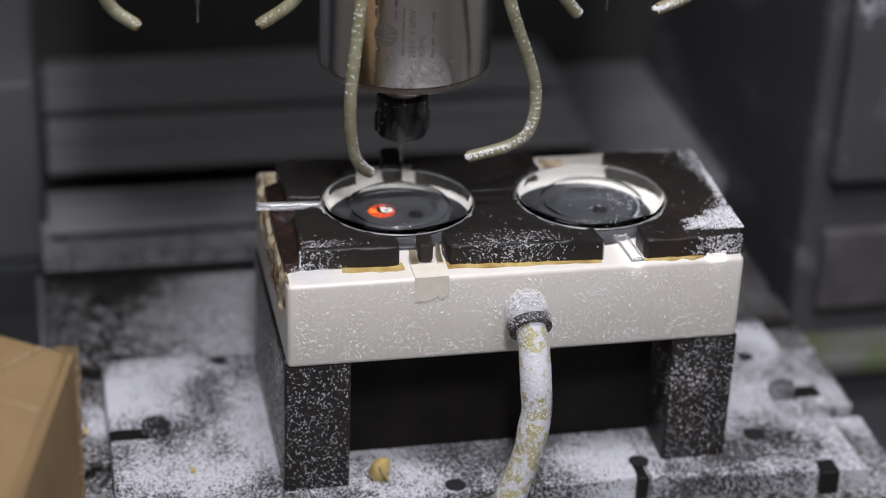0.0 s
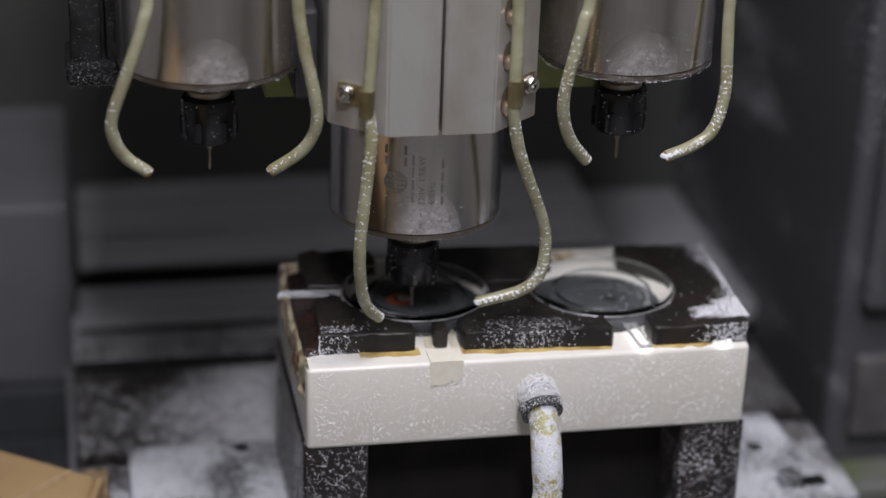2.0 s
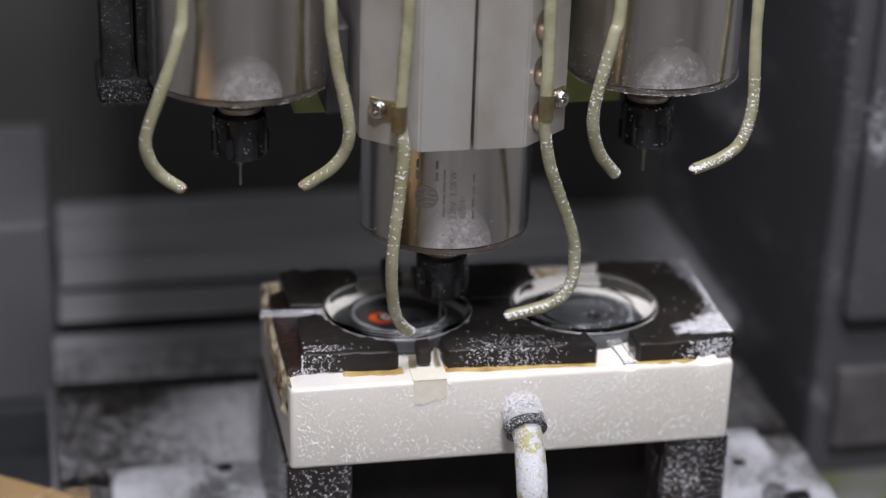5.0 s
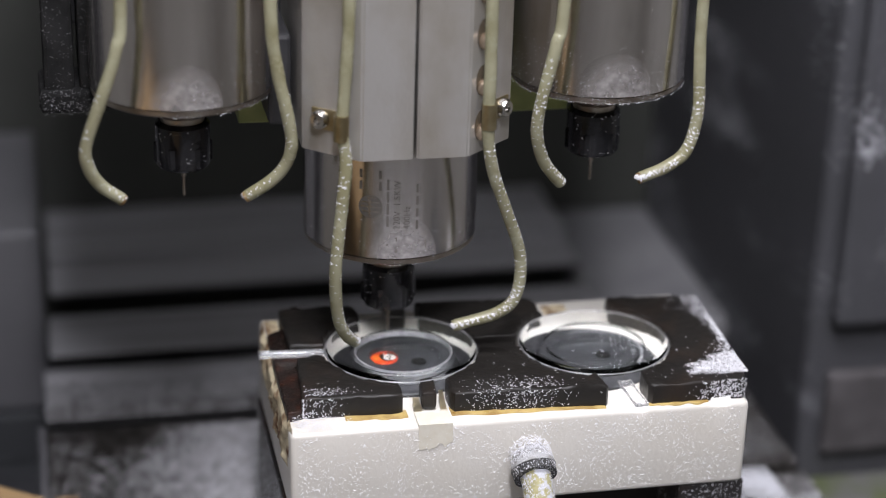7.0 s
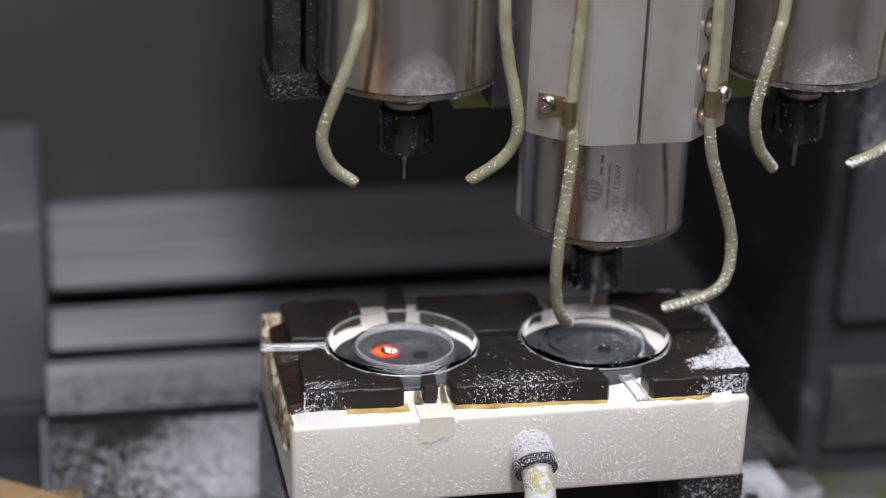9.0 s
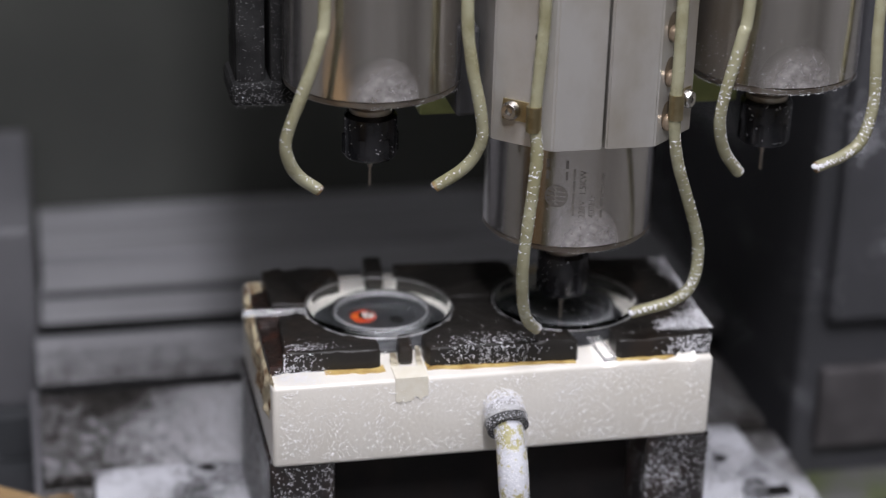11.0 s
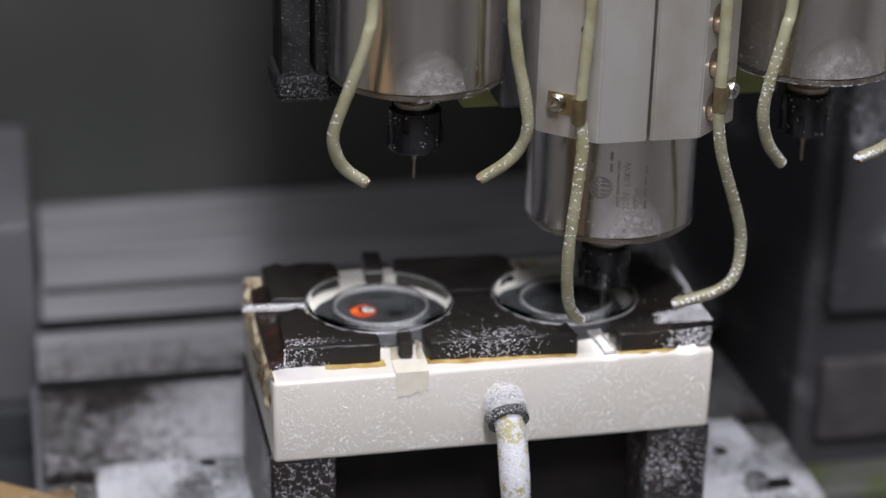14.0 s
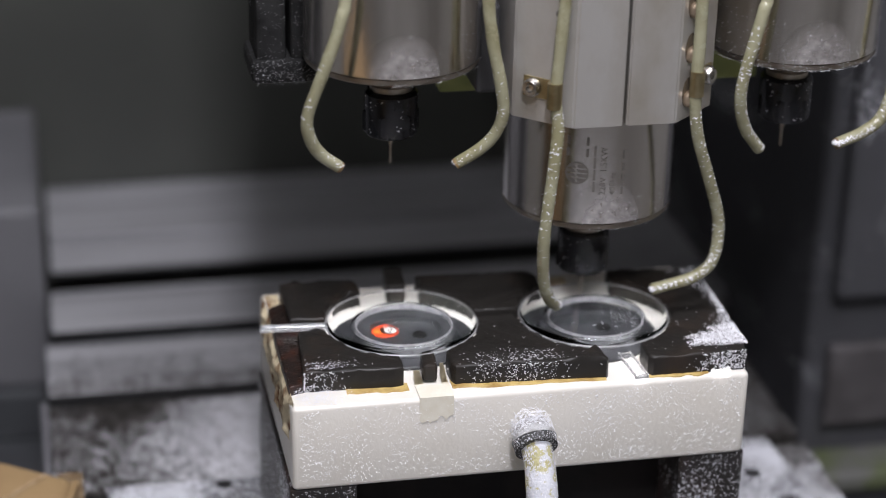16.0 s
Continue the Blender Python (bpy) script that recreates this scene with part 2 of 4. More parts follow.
def part(name, bm, mat, parent=None, label="", soft=False):
    me = bpy.data.meshes.new(name)
    bmesh.ops.recalc_face_normals(bm, faces=bm.faces)
    bm.to_mesh(me)
    bm.free()
    me.materials.append(mat)
    if soft:
        smooth(me)
        me.set_sharp_from_angle(angle=radians(40))
    ob = new(name, me)
    if parent is not None:
        ob.parent = parent
    if label:
        tagged(ob, label)
    return ob


def thing(name, label, category, group="", kind="", at=(0, 0, 0)):
    ob = new(name)
    ob.empty_display_size = 0.01
    ob.location = at
    return tagged(ob, label, category, group, kind)


def box(x0, x1, y0, y1, z0, z1, bevel=0.0, bm=None, seg=2):
    bm = bm or bmesh.new()
    r = bmesh.ops.create_cube(bm, size=1)
    for v in r["verts"]:
        v.co = Vector((x0 + (v.co.x + 0.5) * (x1 - x0), y0 + (v.co.y + 0.5) * (y1 - y0), z0 + (v.co.z + 0.5) * (z1 - z0)))
    if bevel > 0:
        es = list({e for v in r["verts"] for e in v.link_edges})
        bmesh.ops.bevel(bm, geom=es, offset=bevel, segments=seg, affect="EDGES", profile=0.5)
    return bm


def prism(points, z0, z1, bevel=0.0, jitter=0.0, bm=None):
    """A plan outline raised from z0 to z1, its upper rim rounded."""
    bm = bm or bmesh.new()
    vs = [bm.verts.new((x, y, z0)) for x, y in points]
    f = bm.faces.new(vs)
    r = bmesh.ops.extrude_face_region(bm, geom=[f])
    top = [g for g in r["geom"] if isinstance(g, bmesh.types.BMVert)]
    for v in top:
        v.co.z = z1 + rng.uniform(-jitter, jitter)
    if bevel > 0:
        es = [e for e in bm.edges if e.verts[0] in top and e.verts[1] in top]
        bmesh.ops.bevel(bm, geom=es, offset=bevel, segments=3, affect="EDGES", profile=0.5)
    return bm


def lathe(profile, seg=64, cx=0.0, cy=0.0, bm=None, sx=1.0, sy=1.0):
    """Turn (radius, height) pairs round a vertical axis."""
    bm = bm or bmesh.new()
    rings = []
    for r, z in profile:
        if r < 1e-6:
            rings.append([bm.verts.new((cx, cy, z))])
        else:
            rings.append([bm.verts.new((cx + sx * r * math.cos(2 * math.pi * i / seg), cy + sy * r * math.sin(2 * math.pi * i / seg), z)) for i in range(seg)])
    for a, b in zip(rings, rings[1:]):
        for i in range(seg):
            j = (i + 1) % seg
            if len(a) == 1 and len(b) > 1:
                bm.faces.new((a[0], b[i], b[j]))
            elif len(b) == 1 and len(a) > 1:
                bm.faces.new((a[i], b[0], a[j]))
            elif len(a) > 1:
                bm.faces.new((a[i], a[j], b[j], b[i]))
    return bm


def spline(points, steps=8):
    """Catmull-Rom through the points."""
    p = [Vector(q) for q in points]
    p = [p[0] * 2 - p[1]] + p + [p[-1] * 2 - p[-2]]
    out = []
    for i in range(1, len(p) - 2):
        for k in range(steps):
            t = k / steps
            a, b, c, d = p[i - 1], p[i], p[i + 1], p[i + 2]
            out.append(0.5 * ((2 * b) + (c - a) * t + (2 * a - 5 * b + 4 * c - d) * t * t + (3 * b - a - 3 * c + d) * t ** 3))
    out.append(p[-2])
    return out


def tube(points, radius, seg=14, bm=None, wobble=0.0):
    bm = bm or bmesh.new()
    path = points
    rings = []
    up = Vector((0.3, 1, 0.1)).normalized()
    for i, c in enumerate(path):
        d = (path[min(i + 1, len(path) - 1)] - path[max(i - 1, 0)]).normalized()
        u = (up - d * up.dot(d)).normalized()
        w = d.cross(u)
        r = radius * (1 + wobble * (noise.noise(c * 90)))
        rings.append([bm.verts.new(c + u * r * math.cos(2 * math.pi * k / seg) + w * r * math.sin(2 * math.pi * k / seg)) for k in range(seg)])
    for a, b in zip(rings, rings[1:]):
        for k in range(seg):
            bm.faces.new((a[k], a[(k + 1) % seg], b[(k + 1) % seg], b[k]))
    bm.faces.new(list(reversed(rings[0])))
    bm.faces.new(rings[-1])
    return bm


def flakes(name, spots, size, parent, mat=None, label="", long=3.0):
    """Loose slivers of dust, each a small tilted wedge, on the spots (place, normal)."""
    verts, faces = [], []
    for c, n in spots:
        c, n = Vector(c), Vector(n).normalized()
        a = n.orthogonal().normalized()
        a.rotate(Matrix.Rotation(rng.uniform(0, 6.283), 3, n))
        b = n.cross(a)
        s = size * rng.uniform(0.5, 1.4)
        l = s * rng.uniform(1.0, long)
        lift = rng.uniform(0.0, 0.1) * l
        i = len(verts)
        verts += [c - a * l / 2 - b * s / 2, c - a * l / 2 + b * s / 2, c + a * l / 2 + n * lift, c + n * s * 0.2]
        faces += [(i, i + 1, i + 3), (i + 1, i + 2, i + 3), (i + 2, i, i + 3), (i, i + 2, i + 1)]
    me = bpy.data.meshes.new(name)
    me.from_pydata(verts, [], faces)
    me.materials.append(mat or M_DUST)
    ob = new(name, me)
    ob.parent = parent
    return tagged(ob, label or "loose white plastic dust", kind="stuff")


def scatter(count, place):
    out = []
    while len(out) < count:
        s = place()
        if s:
            out.append(s)
    return out


# ---- the room and the machine's fixed frame ----
def structure(name, bm, mat, label=""):
    return tagged(part(name, bm, mat), label, kind="structure")


# The room is out of view, added pale to bounce and reflect light.
structure("floor", box(-2.6, 2.6, -2.6, 2.6, -1.0, -0.95), M_FLOOR, "grey workshop floor")
structure("ceiling", box(-2.6, 2.6, -2.6, 2.6, 1.62, 1.67), M_CEIL, "plain workshop ceiling")
structure("wall_north", box(-2.6, 2.6, 2.6, 2.7, -0.95, 1.62), M_ROOM, "plain workshop wall")
structure("wall_south", box(-2.6, 2.6, -2.7, -2.6, -0.95, 1.62), M_ROOM, "plain workshop wall")
structure("wall_east", box(2.6, 2.7, -2.6, 2.6, -0.95, 1.62), M_ROOM, "plain workshop wall")
structure("wall_west", box(-2.7, -2.6, -2.6, 2.6, -0.95, 1.62), M_ROOM, "plain workshop wall")

frame_base = thing("engraving_machine_frame", "dark grey cast engraving machine bed and gantry frame", "machine")
part("bed", box(-0.45, 0.62, -0.42, 0.75, -0.95, -0.20, 0.01), M_BASE, frame_base)
part("back_panel", box(-0.45, 0.62, 0.521, 0.55, -0.20, 0.75), M_DARKWALL, frame_base, "dark olive grey sheet panel")
part("side_panel", box(-0.42, -0.102, 0.35, 0.5195, -0.1665, -0.047, 0.004), M_GREYPANEL, frame_base, "light grey painted guard")
part("side_sill", box(-0.42, -0.104, 0.345, 0.5195, -0.20, -0.1665, 0.003), M_BASE, frame_base)
col = box(0.326, 0.50, 0.205, 0.5195, -0.180, 0.75, 0.006)
part("column", col, M_COLUMN, frame_base, "dark cast column dusted white")
lip = box(0.338, 0.50, 0.196, 0.205, -0.150, -0.098, 0.003)
part("column_pad", lip, M_PADPLATE, frame_base, "grey dusty pad on the column")
part("column_rib", box(0.336, 0.50, 0.192, 0.205, -0.066, 0.7, 0.004), M_COLUMN, frame_base)
part("ledge", box(0.318, 0.60, 0.17, 0.204, -0.180, -0.168, 0.003), M_LEDGE, frame_base, "greenish painted ledge")
part("ledge_body", box(0.322, 0.60, 0.175, 0.5195, -0.20, -0.1801), M_BASE, frame_base)
part("way_gutter", box(0.2455, 0.325, 0.330, 0.5195, -0.140, -0.126, 0.002), M_GUTTER, frame_base, "grey sheet beside the way covers")
# An unseen beam, assumed to carry the slider; it also shades the back panel.
part("gantry_beam", box(-0.42, 0.60, 0.21, 0.36, 0.40, 0.56, 0.006), M_DARKWALL, frame_base, "dark gantry cross beam")
part("far_column", box(-0.42, -0.32, 0.21, 0.345, -0.20, 0.3995, 0.006), M_COLUMN, frame_base)

# ---- sliding way covers behind the table ----
def cover(y0, y1, z, x0, x1, label, lip=0.010, lip_mat=None):
    ob = thing("way_cover", label, "way cover", "sliding way covers", at=(0, 0, 0))
    part("plate", box(x0, x1, y0, y1, z - 0.0025, z, 0.0006), M_COVER, ob)
    # By default the lip's colour holds the shade on its front face.
    part("lip", box(x0, x1, y0 - 0.0015, y0, z - lip, z, 0.0004), lip_mat or M_SHADE, ob, "front lip")
    return ob


cover_front = cover(0.2425, 0.3040, -0.1160, -0.104, 0.235, "dusty grey steel way cover plate behind the table", 0.0054)
cover_mid = cover(0.3135, 0.3685, -0.1125, -0.100, 0.240, "narrow grey steel way cover plate", 0.0030)
cover_back = cover(0.3910, 0.4700, -0.1090, -0.098, 0.2425, "smooth grey steel way cover plate", 0.0030)
cover_rear = cover(0.4380, 0.5190, -0.1055, -0.098, 0.245, "grey steel rear way cover plate at the back panel", 0.0026, M_COVER)

flakes("grime", scatter(1500, lambda: (lambda y: ((rng.uniform(-0.102, 0.22), y, -0.1159), (0, 0, 1)) if y < 0.303 else None)(0.2435 + abs(rng.gauss(0, 0.016)))), 0.0016, cover_front, M_GRIME, "dark oily specks")

# ---- cardboard box in front ----
carton = thing("cardboard_box", "torn brown corrugated cardboard box", "box", at=(-0.0940, -0.0540, -0.117))
carton.rotation_euler = (0, 0, radians(-13.0))


def sloped(bm):
    for v in bm.verts:
        if v.co.z > 0.08:
            v.co.z += -0.27 * v.co.x
    return bm


bm = box(-0.16, -0.002, -0.16, -0.003, 0.0, 0.126, 0.003)
part("body", sloped(bm), M_CARD, carton)
bm = bmesh.new()
bmesh.ops.create_grid(bm, x_segments=6, y_segments=110, size=0.5)
for v in bm.verts:
    u, w = v.co.x + 0.5, v.co.y + 0.5
    z = 0.001 + 0.126 * w
    v.co = Vector((-0.0085 + 0.0095 * u + 0.0014 * noise.noise((z * 330, u * 3, 0)) * u, 0.0010 + 0.0016 * noise.noise((z * 260, u * 4, 5)) - 0.0015 * (1 - u), z + 0.0016 * noise.noise((u * 9, 2, z * 90)) * (w > 0.95)))
bmesh.ops.solidify(bm, geom=bm.faces[:], thickness=0.0035)
part("torn_edge", bm, M_CARD_EDGE, carton, "frayed pale corrugated edge", True)
bm = box(-0.002, 0.0004, -0.158, -0.003, 0.004, 0.1255, 0.0002)
part("side_flap", bm, M_CARD, carton, "worn cardboard side")
part("crease", tube([Vector((-0.060, -0.158, 0.1262 + 0.27 * 0.060)), Vector((-0.045, -0.080, 0.1262 + 0.27 * 0.045)), Vector((-0.012, -0.006, 0.1264 + 0.27 * 0.012))], 0.0007, 8), M_CARD_EDGE, carton)
part("crease", tube([Vector((-0.158, -0.05, 0.126 + 0.27 * 0.158)), Vector((-0.08, -0.047, 0.1262 + 0.27 * 0.08)), Vector((-0.004, -0.048, 0.1268))], 0.0008, 8), M_CARD_EDGE, carton)

flakes("dust", scatter(90, lambda: ((-0.010 + 0.0118 * rng.random(), rng.uniform(-0.002, 0.0035), rng.uniform(0.02, 0.128)), (0.6, 1, 0.3))), 0.0006, carton)

stand = thing("wooden_block", "plain wooden block under the cardboard box", "block", at=(-0.20, -0.13, -0.20))
part("block", box(-0.06, 0.06, -0.06, 0.06, 0.0, 0.083, 0.002), M_CARD, stand)

# ---- the sliding table ----
table = thing("machine_table", "dusty slotted alloy machine table", "machine table")
ON_TABLE.append(table)
# The near-black body puts the slots' shade into its colour.
part("body", box(-0.104, 0.300, -0.47, 0.239, -0.150, -0.133), M_SHADE, table, "shade-dark slot bottoms")
# The foremost slabs are unseen, added for the spindles to reflect.
for y0, y1 in ((-0.47, -0.394), (-0.386, -0.308), (-0.300, -0.220), (-0.212, -0.134), (-0.126, -0.046), (-0.036, 0.043), (0.053, 0.133)):
    part("slab", box(-0.105, 0.301, y0, y1, -0.134, -0.1215, 0.001), M_TABLE, table)
part("rear_slab", box(-0.105, 0.301, 0.1435, 0.2400, -0.134, -0.1215, 0.001), M_OILY, table, "oily dark rear slab")
part("end_strip", box(-0.109, -0.105, 0.10, 0.240, -0.15, -0.118, 0.0008), M_GREYPANEL, table, "pale end trim")

plate = thing("base_plate", "black base plate covered with white plastic dust, bolted to the table", "plate")
ON_TABLE.append(plate)


def plate_outline(points):
    return prism(points, -0.1213, -0.1095, 0.0015)


part("left_plate", plate_outline([(-0.0785, -0.0100), (0.1720, -0.0105), (0.172, 0.124), (-0.0785, 0.130)]), M_PLATE, plate)
part("right_plate", plate_outline([(0.1725, -0.0125), (0.2790, -0.0195), (0.274, 0.124), (0.1725, 0.124)]), M_PLATE, plate)


def bolt(x, y, r, h):
    bm = lathe([(0, -0.1095 + h), (r * 0.45, -0.1095 + h), (r * 0.45, -0.1095 + h * 0.4), (r * 0.55, -0.1095 + h * 0.4), (r * 0.6, -0.1095 + h), (r * 0.92, -0.1095 + h), (r, -0.1095 + h * 0.85), (r, -0.1096)], 24, x, y)
    return part("bolt", bm, M_BOLT, plate, "dusty socket bolt", True)


def hole(x, y, r):
    # A flat dark disc paints in the bore's shade; none is cut.
    return part("hole", lathe([(0, -0.1092), (r * 0.8, -0.1092), (r, -0.1094), (r, -0.1100)], 20, x, y), M_SHADE, plate, "dark bolt hole")


# No slot or notch is cut; these black pieces paint its shade on.
part("slot_shade", box(-0.0782, -0.0560, 0.0550, 0.0635, -0.1094, -0.1090), M_VOID, plate, "dark patch in place of a shaded slot")
part("notch", box(0.2545, 0.2640, -0.0215, -0.0100, -0.1213, -0.1090, 0.001), M_VOID, plate, "dark block in place of a shaded notch")
part("notch", box(0.1655, 0.1712, -0.0130, -0.0010, -0.1213, -0.1090, 0.001), M_VOID, plate, "dark block in place of a shaded notch")
part("slot_shade", box(0.2640, 0.2790, 0.0455, 0.0550, -0.1094, -0.1090), M_VOID, plate, "dark patch in place of a shaded slot")
bolt(0.2600, 0.0510, 0.0066, 0.0052)
bolt(-0.0560, 0.0610, 0.0068, 0.0052)
for x, y, r in ((0.2335, 0.0166, 0.0056), (0.0785, -0.0045, 0.005), (-0.0190, 0.1225, 0.0042), (0.253, 0.0880, 0.0045), (0.170, 0.002, 0.005)):
    hole(x, y, r)


def on_plate():
    x, y = rng.uniform(-0.077, 0.273), rng.uniform(-0.010, 0.123)
    if x < -0.050 and 0.0545 < y < 0.0640 or noise.noise((x * 30, y * 30, 2.0)) < rng.uniform(-0.7, 0.5):
        return None
    return (x, y, -0.1095), (rng.uniform(-0.3, 0.3), rng.uniform(-0.3, 0.3), 1)


flakes("dust", scatter(17000, on_plate), 0.00058, plate)


def on_slabs():
    side_x = rng.choice((rng.uniform(-0.104, -0.079), rng.uniform(0.271, 0.300), rng.uniform(-0.1, 0.29)))
    y = rng.uniform(-0.03, 0.225)
    if 0.041 < y < 0.055 or 0.131 < y < 0.145 or (-0.079 < side_x < 0.271 and y < 0.131):
        return None
    return (side_x, y, -0.1215), (0, 0, 1)


flakes("dust", scatter(3000, on_slabs), 0.0006, table)


def beside_block():
    """Dust thrown over the slabs, thicker towards the fixture."""
    x, y = rng.uniform(-0.104, 0.03), rng.uniform(0.131, 0.236)
    if rng.random() > max(0.02, (x + 0.104) / 0.12) ** 1.7 - 0.25 * max(0.0, y - 0.19) / 0.04 + 0.12 * noise.noise((x * 60, y * 60, 1.0)) or 0.131 < y < 0.145:
        return None
    return (x, y, -0.1215), (rng.uniform(-0.3, 0.3), rng.uniform(-0.3, 0.3), 1)


flakes("dust", scatter(15000, beside_block), 0.0008, table)

# Dust on the unseen front slabs, to whiten what the spindles reflect
flakes("dust", scatter(1500, lambda: ((rng.uniform(-0.10, 0.30), rng.uniform(-0.46, -0.03), -0.1215), (0, 0, 1))), 0.0012, table)
husk = thing("foam_scrap", "small yellow foam scrap lying on the dusty plate", "scrap", at=(0.0445, 0.0055, -0.1095))
bm = bmesh.new()
bmesh.ops.create_icosphere(bm, subdivisions=3, radius=0.005)
for v in bm.verts:
    v.co = Vector((v.co.x * 0.95, v.co.y * 0.8, v.co.z * 1.25)) * (1 + 0.18 * noise.noise(v.co * 300)) + Vector((v.co.z * 0.3, 0, 0.0058))
part("scrap", bm, M_HUSK, husk, "", True)
part("fold", tube(spline([(-0.001, -0.0042, 0.010), (0.001, -0.0045, 0.006), (0.003, -0.004, 0.002)], 4), 0.0009, 8), M_HUSK, husk, "", True)
ON_TABLE.append(husk)
for x, y in ((-0.0895, 0.083), (-0.0415, 0.0235)):
    chip = thing("foam_chip", "tiny yellow foam chip in the dust", "scrap", "foam chips", at=(x, y, -0.1212 if x < -0.08 else -0.1092))
    bm = bmesh.new()
    bmesh.ops.create_icosphere(bm, subdivisions=2, radius=0.002)
    for v in bm.verts:
        v.co = Vector((v.co.x * 0.7, v.co.y * (2.4 if x < -0.08 else 1), v.co.z * 0.6 + 0.001))
    part("chip", bm, M_HUSK, chip, "", True)
    ON_TABLE.append(chip)

# ---- the suction fixture ----
fixture = thing("suction_fixture", "cream acrylic suction block on dark legs, topped with black wax pads", "fixture")
ON_TABLE.append(fixture)
C1, C2, R_PAD = (0.0595, 0.0590), (0.1508, 0.0530), 0.0363
part("block", box(0.0, 0.211, 0.0, 0.117, -0.042, 0.0, 0.0022, seg=3), M_ACRYLIC, fixture, "cream white acrylic block", True)
bm = bmesh.new()
bmesh.ops.create_grid(bm, x_segments=56, y_segments=22, size=0.5)
for v in bm.verts:
    u, w = v.co.x + 0.5, v.co.y + 0.5
    y = 0.002 + 0.112 * u
    foot = -0.040 + 0.022 * (0.5 + 0.9 * noise.noise((y * 48, 7.1, 0))) + 0.012 * u
    z = foot + (0.0015 - foot) * w
    rim = min(1.0, 6 * w, 6 * (1 - w), 8 * u, 8 * (1 - u))
    v.co = Vector((0.0010 - rim * (0.0022 + 0.0016 * noise.noise((y * 130, z * 130, 3)) + 0.0012 * noise.noise((y * 420, z * 420, 5))), y, z))
part("ragged_side", bm, M_RAGGED, fixture, "ragged yellow-brown resin run down the side", True)
for x0, x1 in ((-0.001, 0.0293), (0.181, 0.2125)):
    part("leg", box(x0, x1, 0.0015, 0.116, -0.1097, -0.0420, 0.0012), M_LEG, fixture, "black phenolic leg speckled with dust")
# A black sheet added between the legs keeps the space under the block dark.
part("dark_infill", box(0.0293, 0.181, 0.030, 0.036, -0.1097, -0.0420), M_INFILL, fixture)


def arc(c, r, a0, a1, n=18):
    return [(c[0] + r * math.cos(radians(a0 + (a1 - a0) * i / n)), c[1] + r * math.sin(radians(a0 + (a1 - a0) * i / n))) for i in range(n + 1)]


def rough(points, step=0.0035, amp=0.00045):
    """The outline with more points, each a little out of line."""
    out = []
    for i, (x, y) in enumerate(points):
        u, v = points[(i + 1) % len(points)]
        n = max(1, int(math.hypot(u - x, v - y) / step))
        for k in range(n):
            t = k / n
            out.append((x + (u - x) * t + rng.uniform(-amp, amp), y + (v - y) * t + rng.uniform(-amp, amp)))
    return out


def pad(points, top=0.0100, mat=None):
    bm = prism(rough(points), 0.0, top, 0.0014, 0.00025)
    return part("pad", bm, mat or M_PAD, fixture, "black wax pad", True)


pad([(0.0070, 0.0145), (0.0500, 0.0118), (0.0525, 0.0135)] + arc(C1, R_PAD, 258, 186) + [(0.0105, 0.0555)])
pad([(0.0085, 0.0675)] + arc(C1, R_PAD, 168, 112) + [(0.0450, 0.1045), (0.0425, 0.1065), (0.0085, 0.1070)])
pad([(0.0755, 0.1060)] + arc(C1, R_PAD, 65, 8) + [(0.1100, 0.0640)] + arc(C2, R_PAD, 164, 118) + [(0.1335, 0.0960), (0.1300, 0.1030)])
pad([(0.0735, 0.0130), (0.0755, 0.0102), (0.1445, 0.0055), (0.1460, 0.0075)] + arc(C2, R_PAD, 260, 184) + [(0.1010, 0.0525)] + arc(C1, R_PAD, 352, 293))
pad([(0.1635, 0.0060), (0.1655, 0.0038), (0.2095, 0.0036), (0.2112, 0.012), (0.2140, 0.0940), (0.1700, 0.0975), (0.1685, 0.094)] + arc(C2, R_PAD, 62, 0) + arc(C2, R_PAD, -6, -68))
bm = prism([(0.0004, 0.0120), (0.0085, 0.0145), (0.0110, 0.0560), (0.0240, 0.0575), (0.0240, 0.0660), (0.0090, 0.0680), (0.0088, 0.0940), (0.0010, 0.0920), (0.0002, 0.0600)], 0.0, 0.0050, 0.0012, 0.0012)
part("burnt_resin", bm, M_BURNT, fixture, "burnt brown-black resin spill", True)
part("web", box(0.0950, 0.1150, 0.0500, 0.0675, 0.0, 0.0060, 0.001), M_PAD, fixture)
for (x, y), w, l, a in (((0.0650, 0.0205), 0.0068, 0.0145, -6), ((0.0640, 0.1020), 0.0092, 0.0200, -4)):
    bm = box(-w / 2, w / 2, -l / 2, l / 2, 0.0, 0.0085 if y < 0.05 else 0.0115, 0.0016)
    bm.transform(pose(x, y, 0.0005, 0, 0, a))
    part("peg", bm, M_PAD, fixture, "black wax peg")
for x0, x1, y0, y1 in ((0.026, 0.0540, 0.0085, 0.0070), (0.0735, 0.1440, 0.0060, 0.0024), (0.1640, 0.192, 0.0012, 0.0010)):
    n = 30
    front = [(x0 + (x1 - x0) * i / n, y0 + (y1 - y0) * i / n + 0.0016 * noise.noise((x0 * 50 + i * 0.22, 1.7, 0)) + 0.0012) for i in range(n + 1)]
    bm = prism(front + [(x1, y1 + 0.008), (x0, y0 + 0.009)], -0.0004, 0.0006, 0.0002)
    part("glue_line", bm, M_GLUE, fixture, "amber glue squeezed out under the pads", True)
part("stain", box(0.140, 0.152, 0.099, 0.112, -0.0003, 0.0003, 0.0002), M_RAGGED, fixture, "brown stain")
part("stain", box(0.002, 0.0085, 0.080, 0.114, -0.0003, 0.0005, 0.0002), M_RAGGED, fixture, "amber stain")
